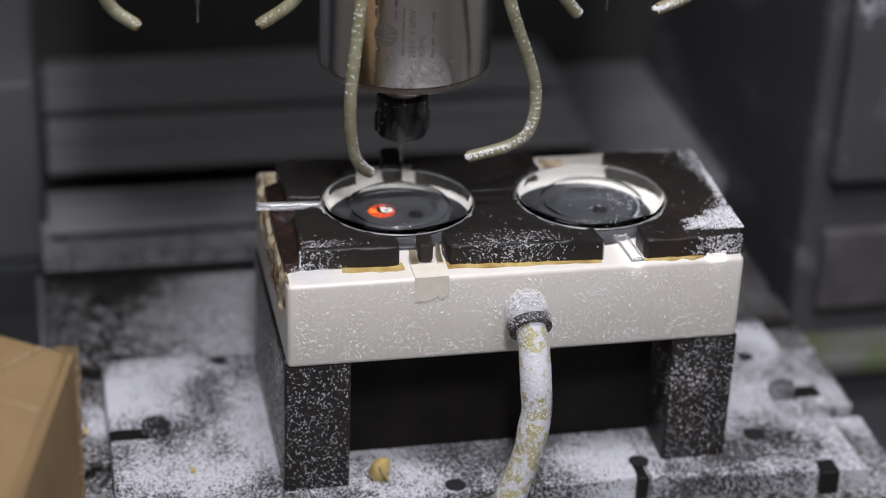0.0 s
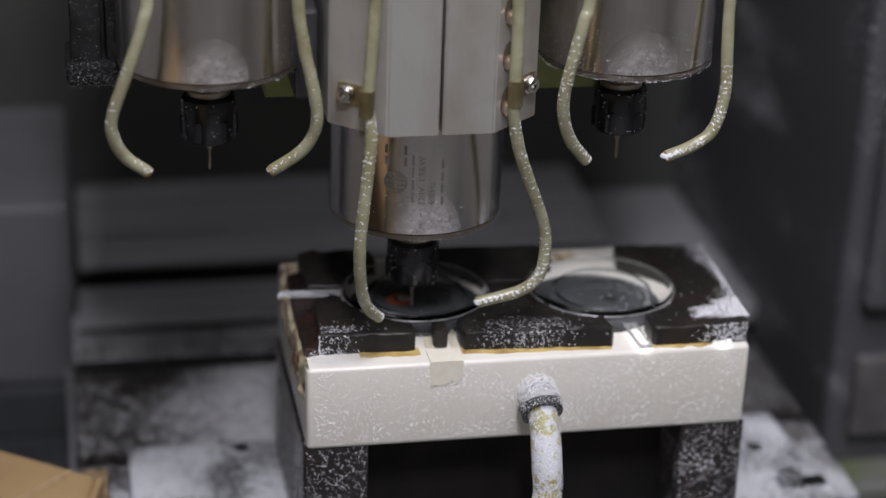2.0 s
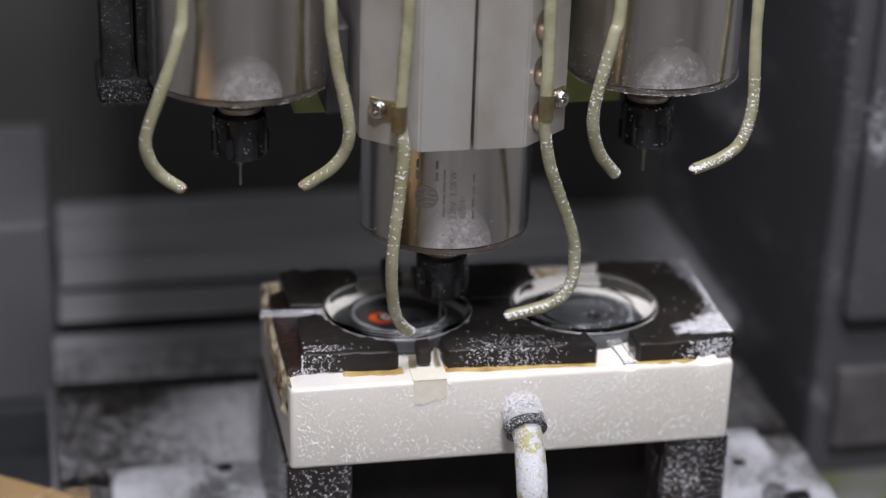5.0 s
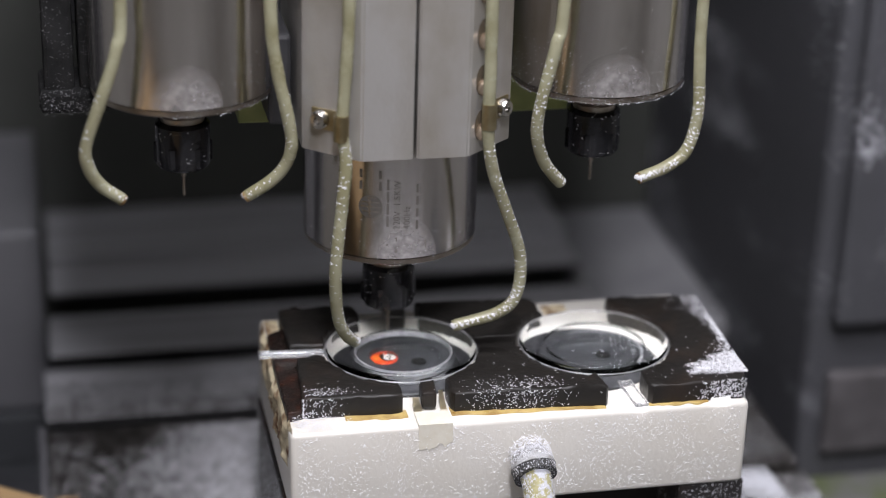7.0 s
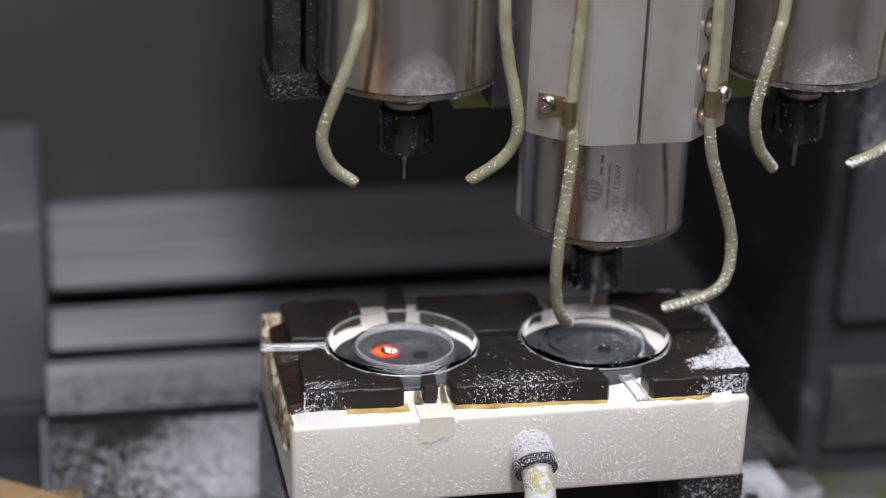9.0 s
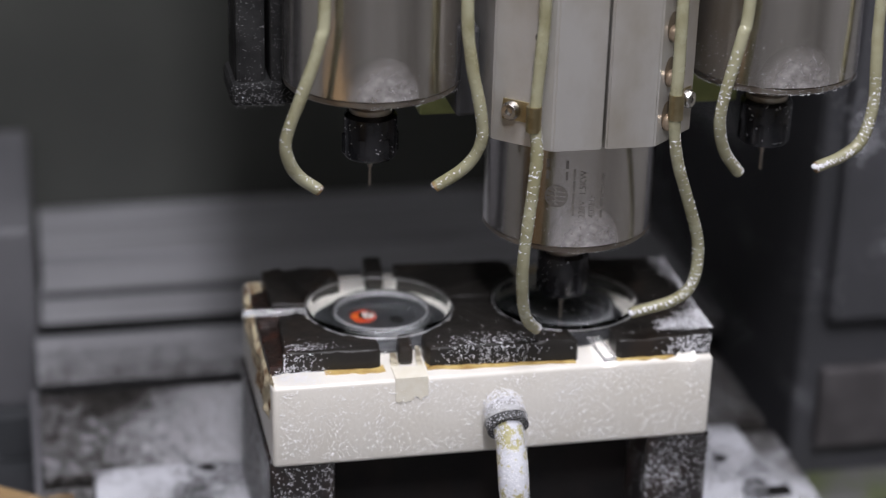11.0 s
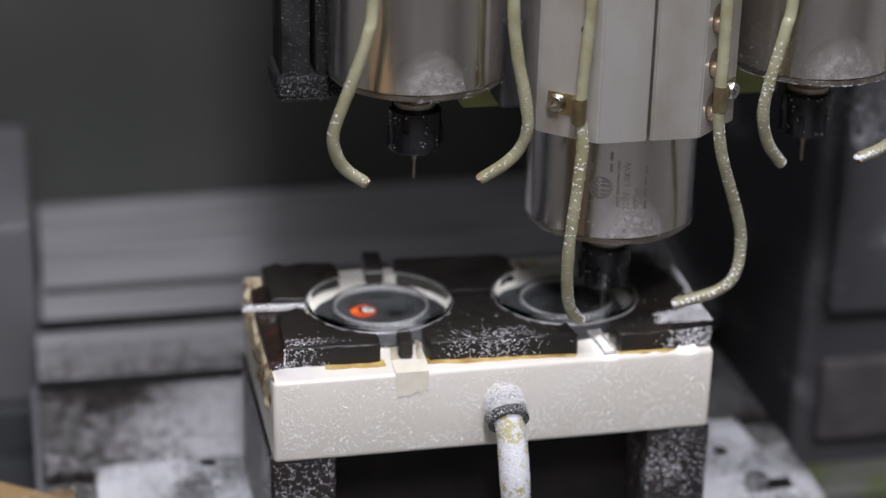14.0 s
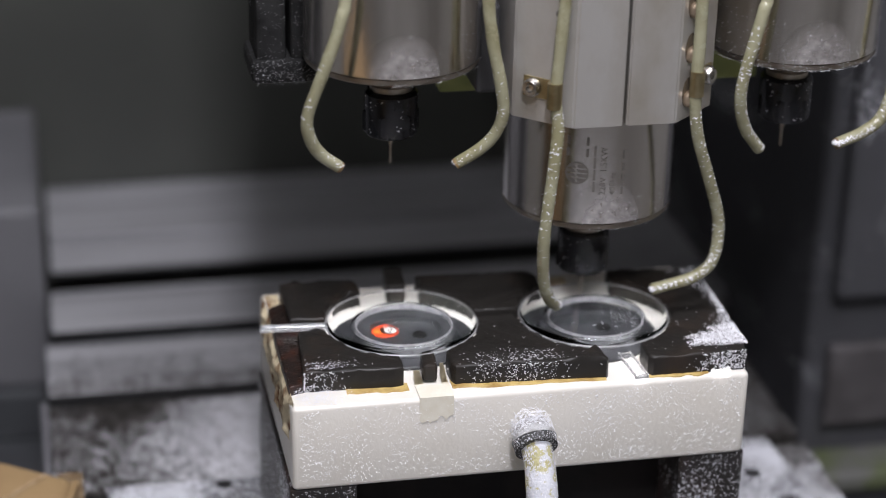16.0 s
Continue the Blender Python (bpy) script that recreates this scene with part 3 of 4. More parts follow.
bm = lathe([(0.0, 0.0022), (0.0028, 0.0020), (0.0040, 0.0026), (0.0048, 0.0018), (0.0050, -0.0002)], 24, 0.1975, 0.0012, sy=0.75)
part("resin_drop", bm, M_LENS, fixture, "clear resin drop on the edge", True).visible_shadow = False


def holder(c, ox, oy, dark, deep):
    bm = lathe([(0, 0.0016), (0.0330, 0.0016), (0.0338, 0.0010), (0.0338, 0.0)], 56, c[0] + dark[0], c[1] + dark[1], sx=0.95, sy=deep)
    part("pad_base", bm, M_RUBBER, fixture, "black rubber seat", True)
    bm = lathe([(0, 0.0018), (0.0150, 0.0018), (0.0158, 0.0022), (0.0164, 0.0046), (0.0216, 0.0047), (0.0230, 0.0042), (0.0240, 0.0012)],
               72, sx=1.03, sy=0.95)
    for v in bm.verts:
        r, a = math.hypot(v.co.x, v.co.y), math.atan2(v.co.y, v.co.x)
        back = max(0.0, math.sin(a))
        v.co.y -= back * back * r * (0.30 if r < 0.018 else 0.16)
        v.co += Vector((c[0] + ox, c[1] + oy, 0))
    part("suction_cup", bm, M_RUBBER, fixture, "black rubber suction cup", True)
    part("suction_hole", lathe([(0, 0.0020), (0.0026, 0.0020), (0.0027, 0.0024), (0.0033, 0.0024), (0.0036, 0.0017)], 24, c[0] + ox + 0.0062, c[1] + oy - 0.0030), M_VOID, fixture, "dark suction hole", True)


holder(C1, 0.0020, -0.0008, (0.0005, -0.0022), 0.88)
holder(C2, -0.0020, -0.0008, (-0.0038, -0.0030), 0.90)

# dust caught on the fixture
def front_face():
    x, z = rng.uniform(0.003, 0.208), rng.uniform(-0.040, -0.002)
    if noise.noise((x * 60, 3.0, z * 60)) < rng.uniform(-0.6, 0.35):
        return None
    return (x, -0.0001, z), (rng.uniform(-0.4, 0.4), -1, rng.uniform(0.6, 1.9))


def leg_face():
    x = rng.choice((rng.uniform(0.0, 0.0285), rng.uniform(0.182, 0.212)))
    return (x, 0.0013, rng.uniform(-0.109, -0.043)), (rng.uniform(-0.3, 0.3), -1, rng.uniform(0.1, 0.8))


def leg_side():
    return (-0.0012, rng.uniform(0.003, 0.115), rng.uniform(-0.109, -0.044)), (-1, 0, 0.2)


flakes("dust", scatter(3400, front_face), 0.00031, fixture, M_FLAKE, long=4.0)
flakes("dust", scatter(1500, leg_face), 0.00033, fixture, long=3.5)
flakes("dust", scatter(2600, leg_side), 0.00045, fixture)
def right_edge():
    y = rng.uniform(0.010, 0.092)
    x = 0.2138 - 0.002 * (1 - y / 0.094) - abs(rng.gauss(0, 0.0035 + 0.002 * math.sin(y * 90)))
    return (x, y, 0.0107), (0, 0, 1)


flakes("dust", scatter(1100, right_edge), 0.00048, fixture)


def corner_heap():
    """The thick drift of dust at the pad's front corner."""
    x, y = rng.uniform(0.176, 0.2125), rng.uniform(0.005, 0.036)
    u = (x - 0.212) / 0.026
    d = (y - 0.020 - 0.004 * u) / 0.010
    if u * u + d * d * 0.9 + 0.5 * noise.noise((x * 190, y * 190, 4.0)) > rng.uniform(0.55, 1.15):
        return None
    return (x, y, 0.0107), (rng.uniform(-0.4, 0.4), rng.uniform(-0.4, 0.4), 1)


flakes("dust", scatter(3000, corner_heap), 0.00048, fixture, long=2.2)
flakes("dust", scatter(420, lambda: (lambda x, z: ((x, 0.0034, z), (0, -1, 0.3)) if 0.166 < x < 0.210 else None)(rng.gauss(0.203, 0.008), rng.uniform(0.001, 0.0105))), 0.00042, fixture)
flakes("dust", scatter(250, lambda: (lambda x, y: ((x, y, 0.0107), (0, 0, 1)) if 0.0085 < y < 0.025 else None)(rng.gauss(0.106, 0.012), rng.gauss(0.0115, 0.004))), 0.00042, fixture)
flakes("dust", scatter(280, lambda: (lambda x: ((x, 0.0102 - 0.068 * (x - 0.0755) - 0.0003, rng.uniform(0.001, 0.010)), (0, -1, 0.3)))(rng.gauss(0.104, 0.012))), 0.00042, fixture)
flakes("dust", scatter(420, lambda: (lambda x, y: ((x, y, 0.0007), (0, 0, 1)) if 0.001 < y < 0.0145 and x > 0.001 else None)(rng.gauss(0.013, 0.007), rng.gauss(0.007, 0.004))), 0.00046, fixture)
flakes("dust", scatter(190, lambda: ((max(0.0075, rng.gauss(0.014, 0.013)), 0.0136 + rng.uniform(-0.0004, 0.0004), rng.uniform(0.001, 0.0100)), (0, -1, 0.3))), 0.00042, fixture)
flakes("dust", scatter(300, lambda: ((rng.uniform(0.003, 0.010), rng.uniform(0.006, 0.055), rng.uniform(0.0005, 0.004)), (-0.3, 0, 1))), 0.00042, fixture)
flakes("dust", scatter(160, lambda: (lambda x, y: ((x, y, 0.0107), (0, 0, 1)) if 0.0150 < y and x > 0.0085 else None)(rng.gauss(0.017, 0.009), 0.015 + abs(rng.gauss(0, 0.004)))), 0.00040, fixture)
flakes("dust", scatter(110, lambda: ((rng.uniform(0.085, 0.205), rng.uniform(0.006, 0.05), 0.0107), (0, 0, 1))), 0.00042, fixture)

sticker = thing("round_sticker", "orange-red round sticker with white and black shapes on rubber", "sticker", at=(C1[0] - 0.0075, C1[1] + 0.0022, 0.0018))
ON_TABLE.append(sticker)
part("disc", lathe([(0, 0.0005), (0.0066, 0.0005), (0.0068, 0.0)], 36), M_RED, sticker, "orange-red disc")
for x, y, l, a in ((-0.0035, 0.0018, 0.0030, 20), (-0.0038, 0.0, 0.0036, 0), (-0.0033, -0.0019, 0.0032, -20)):
    bm = box(-l / 2, l / 2, -0.0005, 0.0005, 0.0005, 0.0007)
    bm.transform(pose(x, y, 0, 0, 0, a))
    part("stripe", bm, M_ORANGE, sticker, "orange stripe")
part("black_patch", lathe([(0, 0.0008), (0.0040, 0.0008), (0.0041, 0.0004)], 28, 0.0020, 0.0002), M_BLACK_INK, sticker, "black round shape")
part("white_patch", lathe([(0, 0.0010), (0.0029, 0.0010), (0.0030, 0.0007)], 24, 0.0026, -0.0010, sx=1.0, sy=0.9), M_WHITE_INK, sticker, "white shape")
part("white_patch", lathe([(0, 0.0010), (0.0012, 0.0010), (0.0013, 0.0007)], 16, 0.0012, 0.0026), M_WHITE_INK, sticker, "white shape")
for x, y, r in ((0.0016, -0.0008, 0.0005), (0.0032, -0.0002, 0.0006), (0.0024, -0.0024, 0.0005)):
    part("black_dot", lathe([(0, 0.0012), (r, 0.0012), (r * 1.1, 0.0009)], 12, x, y), M_BLACK_INK, sticker)
part("red_dot", lathe([(0, 0.0012), (0.0008, 0.0012), (0.0009, 0.0009)], 12, 0.0012, 0.0026), M_RED, sticker)

tape = thing("masking_tape", "cream masking tape folded over the block's edge", "tape")
ON_TABLE.append(tape)
part("strip", box(0.0570, 0.0725, -0.0004, 0.0110, 0.0003, 0.0008, 0.0001), M_TAPE, tape)
for x0, x1, tip, lift in ((0.0570, 0.0612, 0.0200, 0.0030), (0.0694, 0.0725, 0.0215, 0.0050)):
    # the strip's two tongues curl up on either side of the peg
    bm = bmesh.new()
    rows = []
    for i in range(9):
        u = i / 8
        w = 0.5 * (x1 - x0) * (1 - 0.35 * u) + 0.0002 * noise.noise((u * 6, x0 * 900, 0))
        rows.append([bm.verts.new((0.5 * (x0 + x1) + k * w, 0.0108 + (tip - 0.0108) * u, 0.0008 + lift * u * u)) for k in (-1, 1)])
    for p, q in zip(rows, rows[1:]):
        bm.faces.new((p[0], p[1], q[1], q[0]))
    bmesh.ops.solidify(bm, geom=bm.faces[:], thickness=0.0003)
    part("tongue", bm, M_TAPE, tape, "curled torn tongue")
low = [(0.0572 + 0.00118 * i, -0.0098 - 0.0030 * noise.noise((i * 0.55, 4.2, 0)) - (0.0022 if i < 7 else 0.0)) for i in range(14)]
bm = prism(low + [(0.0725, 0.0007), (0.0570, 0.0007)], 0.0002, 0.0004)
bm.transform(pose(0, 0, 0, 90, 0, 0))
part("torn_end", bm, M_TAPE, tape)

# ---- lens blanks ----
def bowl(r):
    """Height of the curved lens's underside at a radius."""
    return 0.0040 + 0.0044 * (r / 0.0355) ** 2


def lens_blank(c, tabs, label, tab_mat):
    ob = thing("lens_blank", label, "lens blank", "lens blanks", at=(c[0], c[1] - 0.0012, 0))
    ON_TABLE.append(ob)
    outer = [(r, bowl(r)) for r in (0.0238, 0.0270, 0.0300, 0.0330, 0.0350)] + [(0.0357, 0.0088), (0.0354, 0.0093), (0.0348, 0.0093)]
    outer += [(r, bowl(r) + d) for r, d in ((0.0330, 0.0014), (0.0300, 0.0018), (0.0270, 0.0020), (0.0238, 0.0020))] + [(0.0238, bowl(0.0238))]
    ring = part("rim", lathe(outer, 96, sy=0.95), M_LENS, ob, "clear outer ring", True)
    ring.visible_shadow = False
    # A pale ring paints in the bright line of light on the rim.
    part("rim_glint", lathe([(0.0350, 0.0093), (0.0354, 0.0097), (0.0358, 0.0093), (0.0354, 0.0090), (0.0350, 0.0093)], 96, sy=0.95), M_GLINT, ob, "pale ring painted in as the rim's glint", True)
    for (x, y, l, w, a, drop) in tabs:
        bm = box(0.0, l, -w / 2, -w / 2 + 0.0012, 0.0068, 0.0088, 0.0004)
        box(0.0, l, w / 2 - 0.0012, w / 2, 0.0068, 0.0088, 0.0004, bm)
        box(0.0, l, -w / 2 + 0.0012, w / 2 - 0.0012, 0.0072, 0.0080, 0.0, bm)
        box(l - 0.0012, l, -w / 2, w / 2, 0.0068, 0.0088, 0.0004, bm)
        lathe([(0.0008, 0.0081), (0.0016, 0.0089), (0.0024, 0.0081)], 18, l - 0.004, 0, bm)
        bm.transform(pose(x, y, drop, 0, 0, a))
        tab = part("tab", bm, tab_mat, ob, "clear moulded tab")
        tab.visible_shadow = False
    return ob


def lens_core(c):
    core = thing("lens_core", "clear oval spectacle lens being cut from its blank", "lens", "cut lenses", at=(c[0], c[1], 0))
    prof = [(0, bowl(0))] + [(r, bowl(r)) for r in (0.006, 0.012, 0.018, 0.0234)] + [(r, bowl(r) + 0.0020) for r in (0.0234, 0.018, 0.012, 0.006)] + [(0, bowl(0) + 0.0020)]
    o = part("oval", lathe(prof, 96), M_LENS, core, "", True)
    o.visible_shadow = False
    edge = part("cut_edge", lathe([(0.0222, 0.0042), (0.0229, 0.0042), (0.0230, 0.0078), (0.0223, 0.0079), (0.0222, 0.0042)], 96, sx=1.0, sy=0.93), M_FROST, core, "milled matt edge", True)
    return core, edge


blank_a = lens_blank(C1, [(-0.034, 0.004, 0.0320, 0.0055, 176, 0.0)], "clear plastic lens blank with a moulded tab", M_TAB)
blank_b = lens_blank(C2, [(0.0065, -0.0300, 0.0240, 0.0066, -86, -0.0044)], "clear plastic lens blank with dust on it", M_TAB_CLEAR)
(core_a, edge_a), (core_b, edge_b) = lens_core(C1), lens_core(C2)
flakes("dust", scatter(75, lambda: ((rng.gauss(0.0135, 0.0060), rng.gauss(0.0, 0.0080), 0.0074), (0, 0, 1))), 0.0005, core_b)
flakes("dust", scatter(8, lambda: ((rng.gauss(0.0, 0.014), rng.gauss(0.0, 0.010), 0.0066), (0, 0, 1))), 0.0004, core_a)

# ---- suction hose ----
suction = thing("suction_hose", "dust-covered yellowish suction hose screwed into the block", "hose")
ON_TABLE.append(suction)
HOSE = spline([(0.1072, -0.0030, -0.0165), (0.1077, -0.0100, -0.0200), (0.1082, -0.0180, -0.0275), (0.1080, -0.0265, -0.0400), (0.1078, -0.0310, -0.0560),
               (0.1040, -0.0345, -0.0750), (0.0975, -0.0360, -0.0950), (0.0910, -0.0380, -0.1130), (0.0850, -0.0560, -0.1185), (0.0800, -0.1200, -0.1150)], 8)
part("hose", tube(HOSE[6:], 0.0070, 18, wobble=0.12), M_HOSE_BIG, suction, "dusty soft hose", True)
bm = tube(HOSE[0:9], 0.0098, 22, wobble=0.35)
part("elbow", bm, M_CAKED, suction, "dust-caked elbow", True)
bm = lathe([(0.0064, 0.0), (0.0064, 0.0030), (0.0098, 0.0032), (0.0099, 0.0022), (0.0099, -0.0010), (0.0094, -0.0014), (0.0064, 0.0)], 40)
bm.transform(Matrix.Translation(HOSE[9]) @ Vector((0.06, -0.86, -0.50)).to_track_quat("Z", "Y").to_matrix().to_4x4())
part("collar", bm, M_BOLT, suction, "black collar ring", True)
spots = []
for i in range(2600):
    k = rng.randrange(10, len(HOSE) - 10)
    a = rng.uniform(0, 6.283)
    n = Vector((math.cos(a), -abs(math.sin(a)) * 0.8, 0.6 * rng.random())).normalized()
    spots.append((HOSE[k] + (HOSE[k + 1] - HOSE[k]) * rng.random() + n * 0.0072, n))
for i in range(1100):
    k = rng.randrange(0, 10)
    a = rng.uniform(0, 6.283)
    n = Vector((math.cos(a), -0.4 * rng.random(), abs(math.sin(a)))).normalized()
    spots.append((HOSE[k] + n * 0.0099, n))
flakes("dust", spots, 0.00052, suction)

# ---- the three spindles on the head ----
def ring_spots(cx, z0, z1, r, count, a0=180, a1=360, bias=1.0):
    out = []
    for i in range(count):
        a = radians(rng.uniform(a0, a1))
        z = z0 + (z1 - z0) * rng.random() ** bias
        out.append(((cx + r * math.cos(a), AXIS_Y + r * math.sin(a), z), (math.cos(a), math.sin(a), 0.1)))
    return out


def spindle(cx, z, label, dust, a0, a1):
    """z: height of the body's lower rim."""
    ob = thing("spindle_motor", label, "spindle motor", "spindle motors")
    ON_HEAD.append(ob)
    part("body", lathe([(0.0, z + 0.24), (0.0400, z + 0.24), (0.0400, z + 0.0032), (0.0394, z + 0.0026), (0.0, z + 0.0026)], 96, cx, AXIS_Y), M_STEEL, ob, "polished steel motor body", True)
    part("end_cap", lathe([(0.0, z + 0.0025), (0.0396, z + 0.0025), (0.0396, z + 0.0006), (0.0388, z - 0.0002), (0.0300, z - 0.0002), (0.0300, z - 0.0026), (0.0292, z - 0.0034), (0.0100, z - 0.0034), (0, z - 0.0034)], 72, cx, AXIS_Y), M_STEEL_DULL, ob, "brown-stained end cap", True)
    part("shaft", lathe([(0.0098, z - 0.0033), (0.0098, z - 0.0100), (0.0092, z - 0.0105), (0.0098, z - 0.0112), (0.0092, z - 0.0119), (0.0098, z - 0.0126), (0.0098, z - 0.0180), (0, z - 0.0180)], 48, cx, AXIS_Y), M_STEEL_DULL, ob, "threaded shaft nose", True)
    nut = lathe([(0.0096, z - 0.0150), (0.0108, z - 0.0150), (0.0122, z - 0.0166), (0.0122, z - 0.0350), (0.0112, z - 0.0365), (0.0060, z - 0.0370), (0.0, z - 0.0370)], 48, cx, AXIS_Y)
    nut_ob = part("collet_nut", nut, M_BLACKSTEEL, ob, "black collet nut", True)
    part("nut_hex", lathe([(0.0123, z - 0.0250), (0.0131, z - 0.0256), (0.0131, z - 0.0345), (0.0123, z - 0.0352)], 6, cx, AXIS_Y), M_BLACKSTEEL, nut_ob)
    part("cutter", lathe([(0.0, z - 0.0372), (0.0012, z - 0.0372), (0.0012, z - 0.0420), (0.0007, z - 0.0430), (0.0007, z - 0.0515), (0.0, z - 0.0520)], 16, cx, AXIS_Y), M_STEEL_DULL, ob, "thin milling cutter", True)
    # A bright half-moon patch lies just over the lower body.
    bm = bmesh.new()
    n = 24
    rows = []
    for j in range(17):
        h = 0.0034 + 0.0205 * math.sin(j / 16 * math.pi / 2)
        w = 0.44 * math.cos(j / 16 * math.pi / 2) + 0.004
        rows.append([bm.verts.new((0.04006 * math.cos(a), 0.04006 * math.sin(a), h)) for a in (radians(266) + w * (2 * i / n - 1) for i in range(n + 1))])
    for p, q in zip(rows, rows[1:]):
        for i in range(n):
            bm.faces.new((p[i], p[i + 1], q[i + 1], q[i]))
    film = part("bright_patch", bm, M_BRIGHT_PATCH, ob, "bright half-moon patch laid on the steel", True)
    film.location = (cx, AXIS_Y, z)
    flakes("dust", ring_spots(cx, z, z + 0.027, 0.0402, dust, a0, a1, 3.2), 0.00030, ob)
    flakes("dust", ring_spots(cx, z - 0.036, z - 0.016, 0.0123, 40), 0.0004, ob)
    return ob


main = spindle(0.0572, 0.0600, "polished steel spindle motor with engraved marks, lowered to the work", 150, 180, 360)
spindle(-0.0372, 0.1345, "raised polished steel spindle motor", 110, 260, 350)
right = spindle(0.1525, 0.1320, "raised polished steel spindle motor speckled with dust", 620, 180, 360)


# engraved marks, wrapped round the motor body
def wrap(name, bm, angle, z, turn, parent, label=""):
    """Lay a flat drawing (x along, y up, metres) on the cylinder; turn: degrees in its own plane."""
    bm.transform(pose(0, 0, 0, 0, 0, turn))
    for v in bm.verts:
        a = radians(angle) + v.co.x / 0.0401
        r = 0.04008 + v.co.z
        v.co = Vector((0.0572 + r * math.cos(a), AXIS_Y + r * math.sin(a), z + v.co.y))
    return part(name, bm, M_INK, parent, label)


def lettering(text, size):
    cu = bpy.data.curves.new("lettering", "FONT")
    cu.body, cu.size, cu.resolution_u = text, size, 3
    tmp = new("lettering", cu)
    bpy.context.view_layer.update()
    dg = bpy.context.evaluated_depsgraph_get()
    me = bpy.data.meshes.new_from_object(tmp.evaluated_get(dg))
    bm = bmesh.new()
    bm.from_mesh(me)
    bmesh.ops.triangulate(bm, faces=bm.faces[:])
    bpy.data.objects.remove(tmp)
    bpy.data.curves.remove(cu)
    bpy.data.meshes.remove(me)
    return bm


wrap("lettering", lettering("220V  1.5KW", 0.0042), 266, 0.0775, 90, main, "engraved rating in small grey letters")
wrap("lettering", lettering("400Hz", 0.0042), 272.5, 0.0775, 90, main, "engraved rating in small grey letters")
for i in range(4):
    wrap("engraved_bar", box(i * 0.0058, 0.0040 + i * 0.0058, 0, 0.0011, 0, 0.00005), 278, 0.0775, 90, main)
    wrap("engraved_bar", box(i * 0.0058, 0.0050 + i * 0.0058, 0, 0.0011, 0, 0.00005), 259, 0.0790, 90, main)
bm = bmesh.new()
for r0, r1 in ((0.0046, 0.0054),):
    for i in range(28):
        a, b = 2 * math.pi * i / 28, 2 * math.pi * (i + 1) / 28
        bm.faces.new([bm.verts.new((r * math.cos(q), r * math.sin(q), 0)) for r, q in ((r0, a), (r1, a), (r1, b), (r0, b))])
for k in range(4):
    y0 = -0.0042 + 0.0022 * k
    y1 = y0 + 0.0016
    w0, w1 = math.sqrt(0.0047 ** 2 - y0 * y0), math.sqrt(0.0047 ** 2 - min(y1 * y1, 0.0045 ** 2))
    for x0, x1, u0, u1 in ((-w0, -0.0004, -w1, -0.0014), (0.0006, w0, -0.0004, w1)):
        bm.faces.new([bm.verts.new(q) for q in ((x0, y0, 0), (x1, y0, 0), (u1, y1, 0), (u0, y1, 0))])
bmesh.ops.remove_doubles(bm, verts=bm.verts[:], dist=0.00001)
wrap("engraved_emblem", bm, 247, 0.0880, 0, main, "round engraved emblem")
for i in range(2):
    wrap("engraved_bar", box(-0.005, 0.005, 0.0080 + i * 0.0055, 0.0120 + i * 0.0055, 0, 0.00004), 247, 0.0880, 0, main)
bm = bmesh.new()
for x0, x1, y0, y1 in ((0.004, 0.018, 0.0018, 0.0023), (0.004, 0.018, -0.0023, -0.0018), (0.004, 0.0045, 0.0018, 0.0038), (0.004, 0.0045, -0.0038, -0.0018), (0.0175, 0.018, -0.0020, 0.0020)):
    box(x0, x1, y0, y1, 0, 0.00004, 0, bm)
for s in (1, -1):
    bm.faces.new([bm.verts.new(q) for q in ((0.004, 0.0038 * s, 0), (0.0045, 0.0032 * s, 0), (0.0002, 0, 0), (-0.0006, 0, 0))])
wrap("engraved_arrow", bm, 258, 0.0700, 0, main, "engraved outline arrow")

# ---- clamp housing, carriage and brackets ----
carriage = thing("spindle_carriage", "machine head carriage with a silver aluminium spindle clamp", "machine head")
ON_HEAD.append(carriage)
X0, Z0 = 0.0590, 0.1140


def half(sign):
    p = [(0.0008, -0.048), (0.0235, -0.048), (0.0465, -0.0280), (0.0465, 0.045), (0.0008, 0.045)]
    p = [(X0 + sign * x, AXIS_Y + y) for x, y in p]
    bm = prism(p, Z0, Z0 + 0.26)
    bmesh.ops.bevel(bm, geom=[e for e in bm.edges if abs(e.verts[0].co.z - e.verts[1].co.z) > 0.1], offset=0.0008, segments=2, affect="EDGES")
    return part("clamp_half", bm, M_ALU, carriage, "silver aluminium clamp half", True)


half(-1), half(1)
part("clamp_slit", box(X0 - 0.0008, X0 + 0.0008, AXIS_Y - 0.040, AXIS_Y + 0.04, Z0 + 0.001, Z0 + 0.26), M_SHADE, carriage, "dark slit")
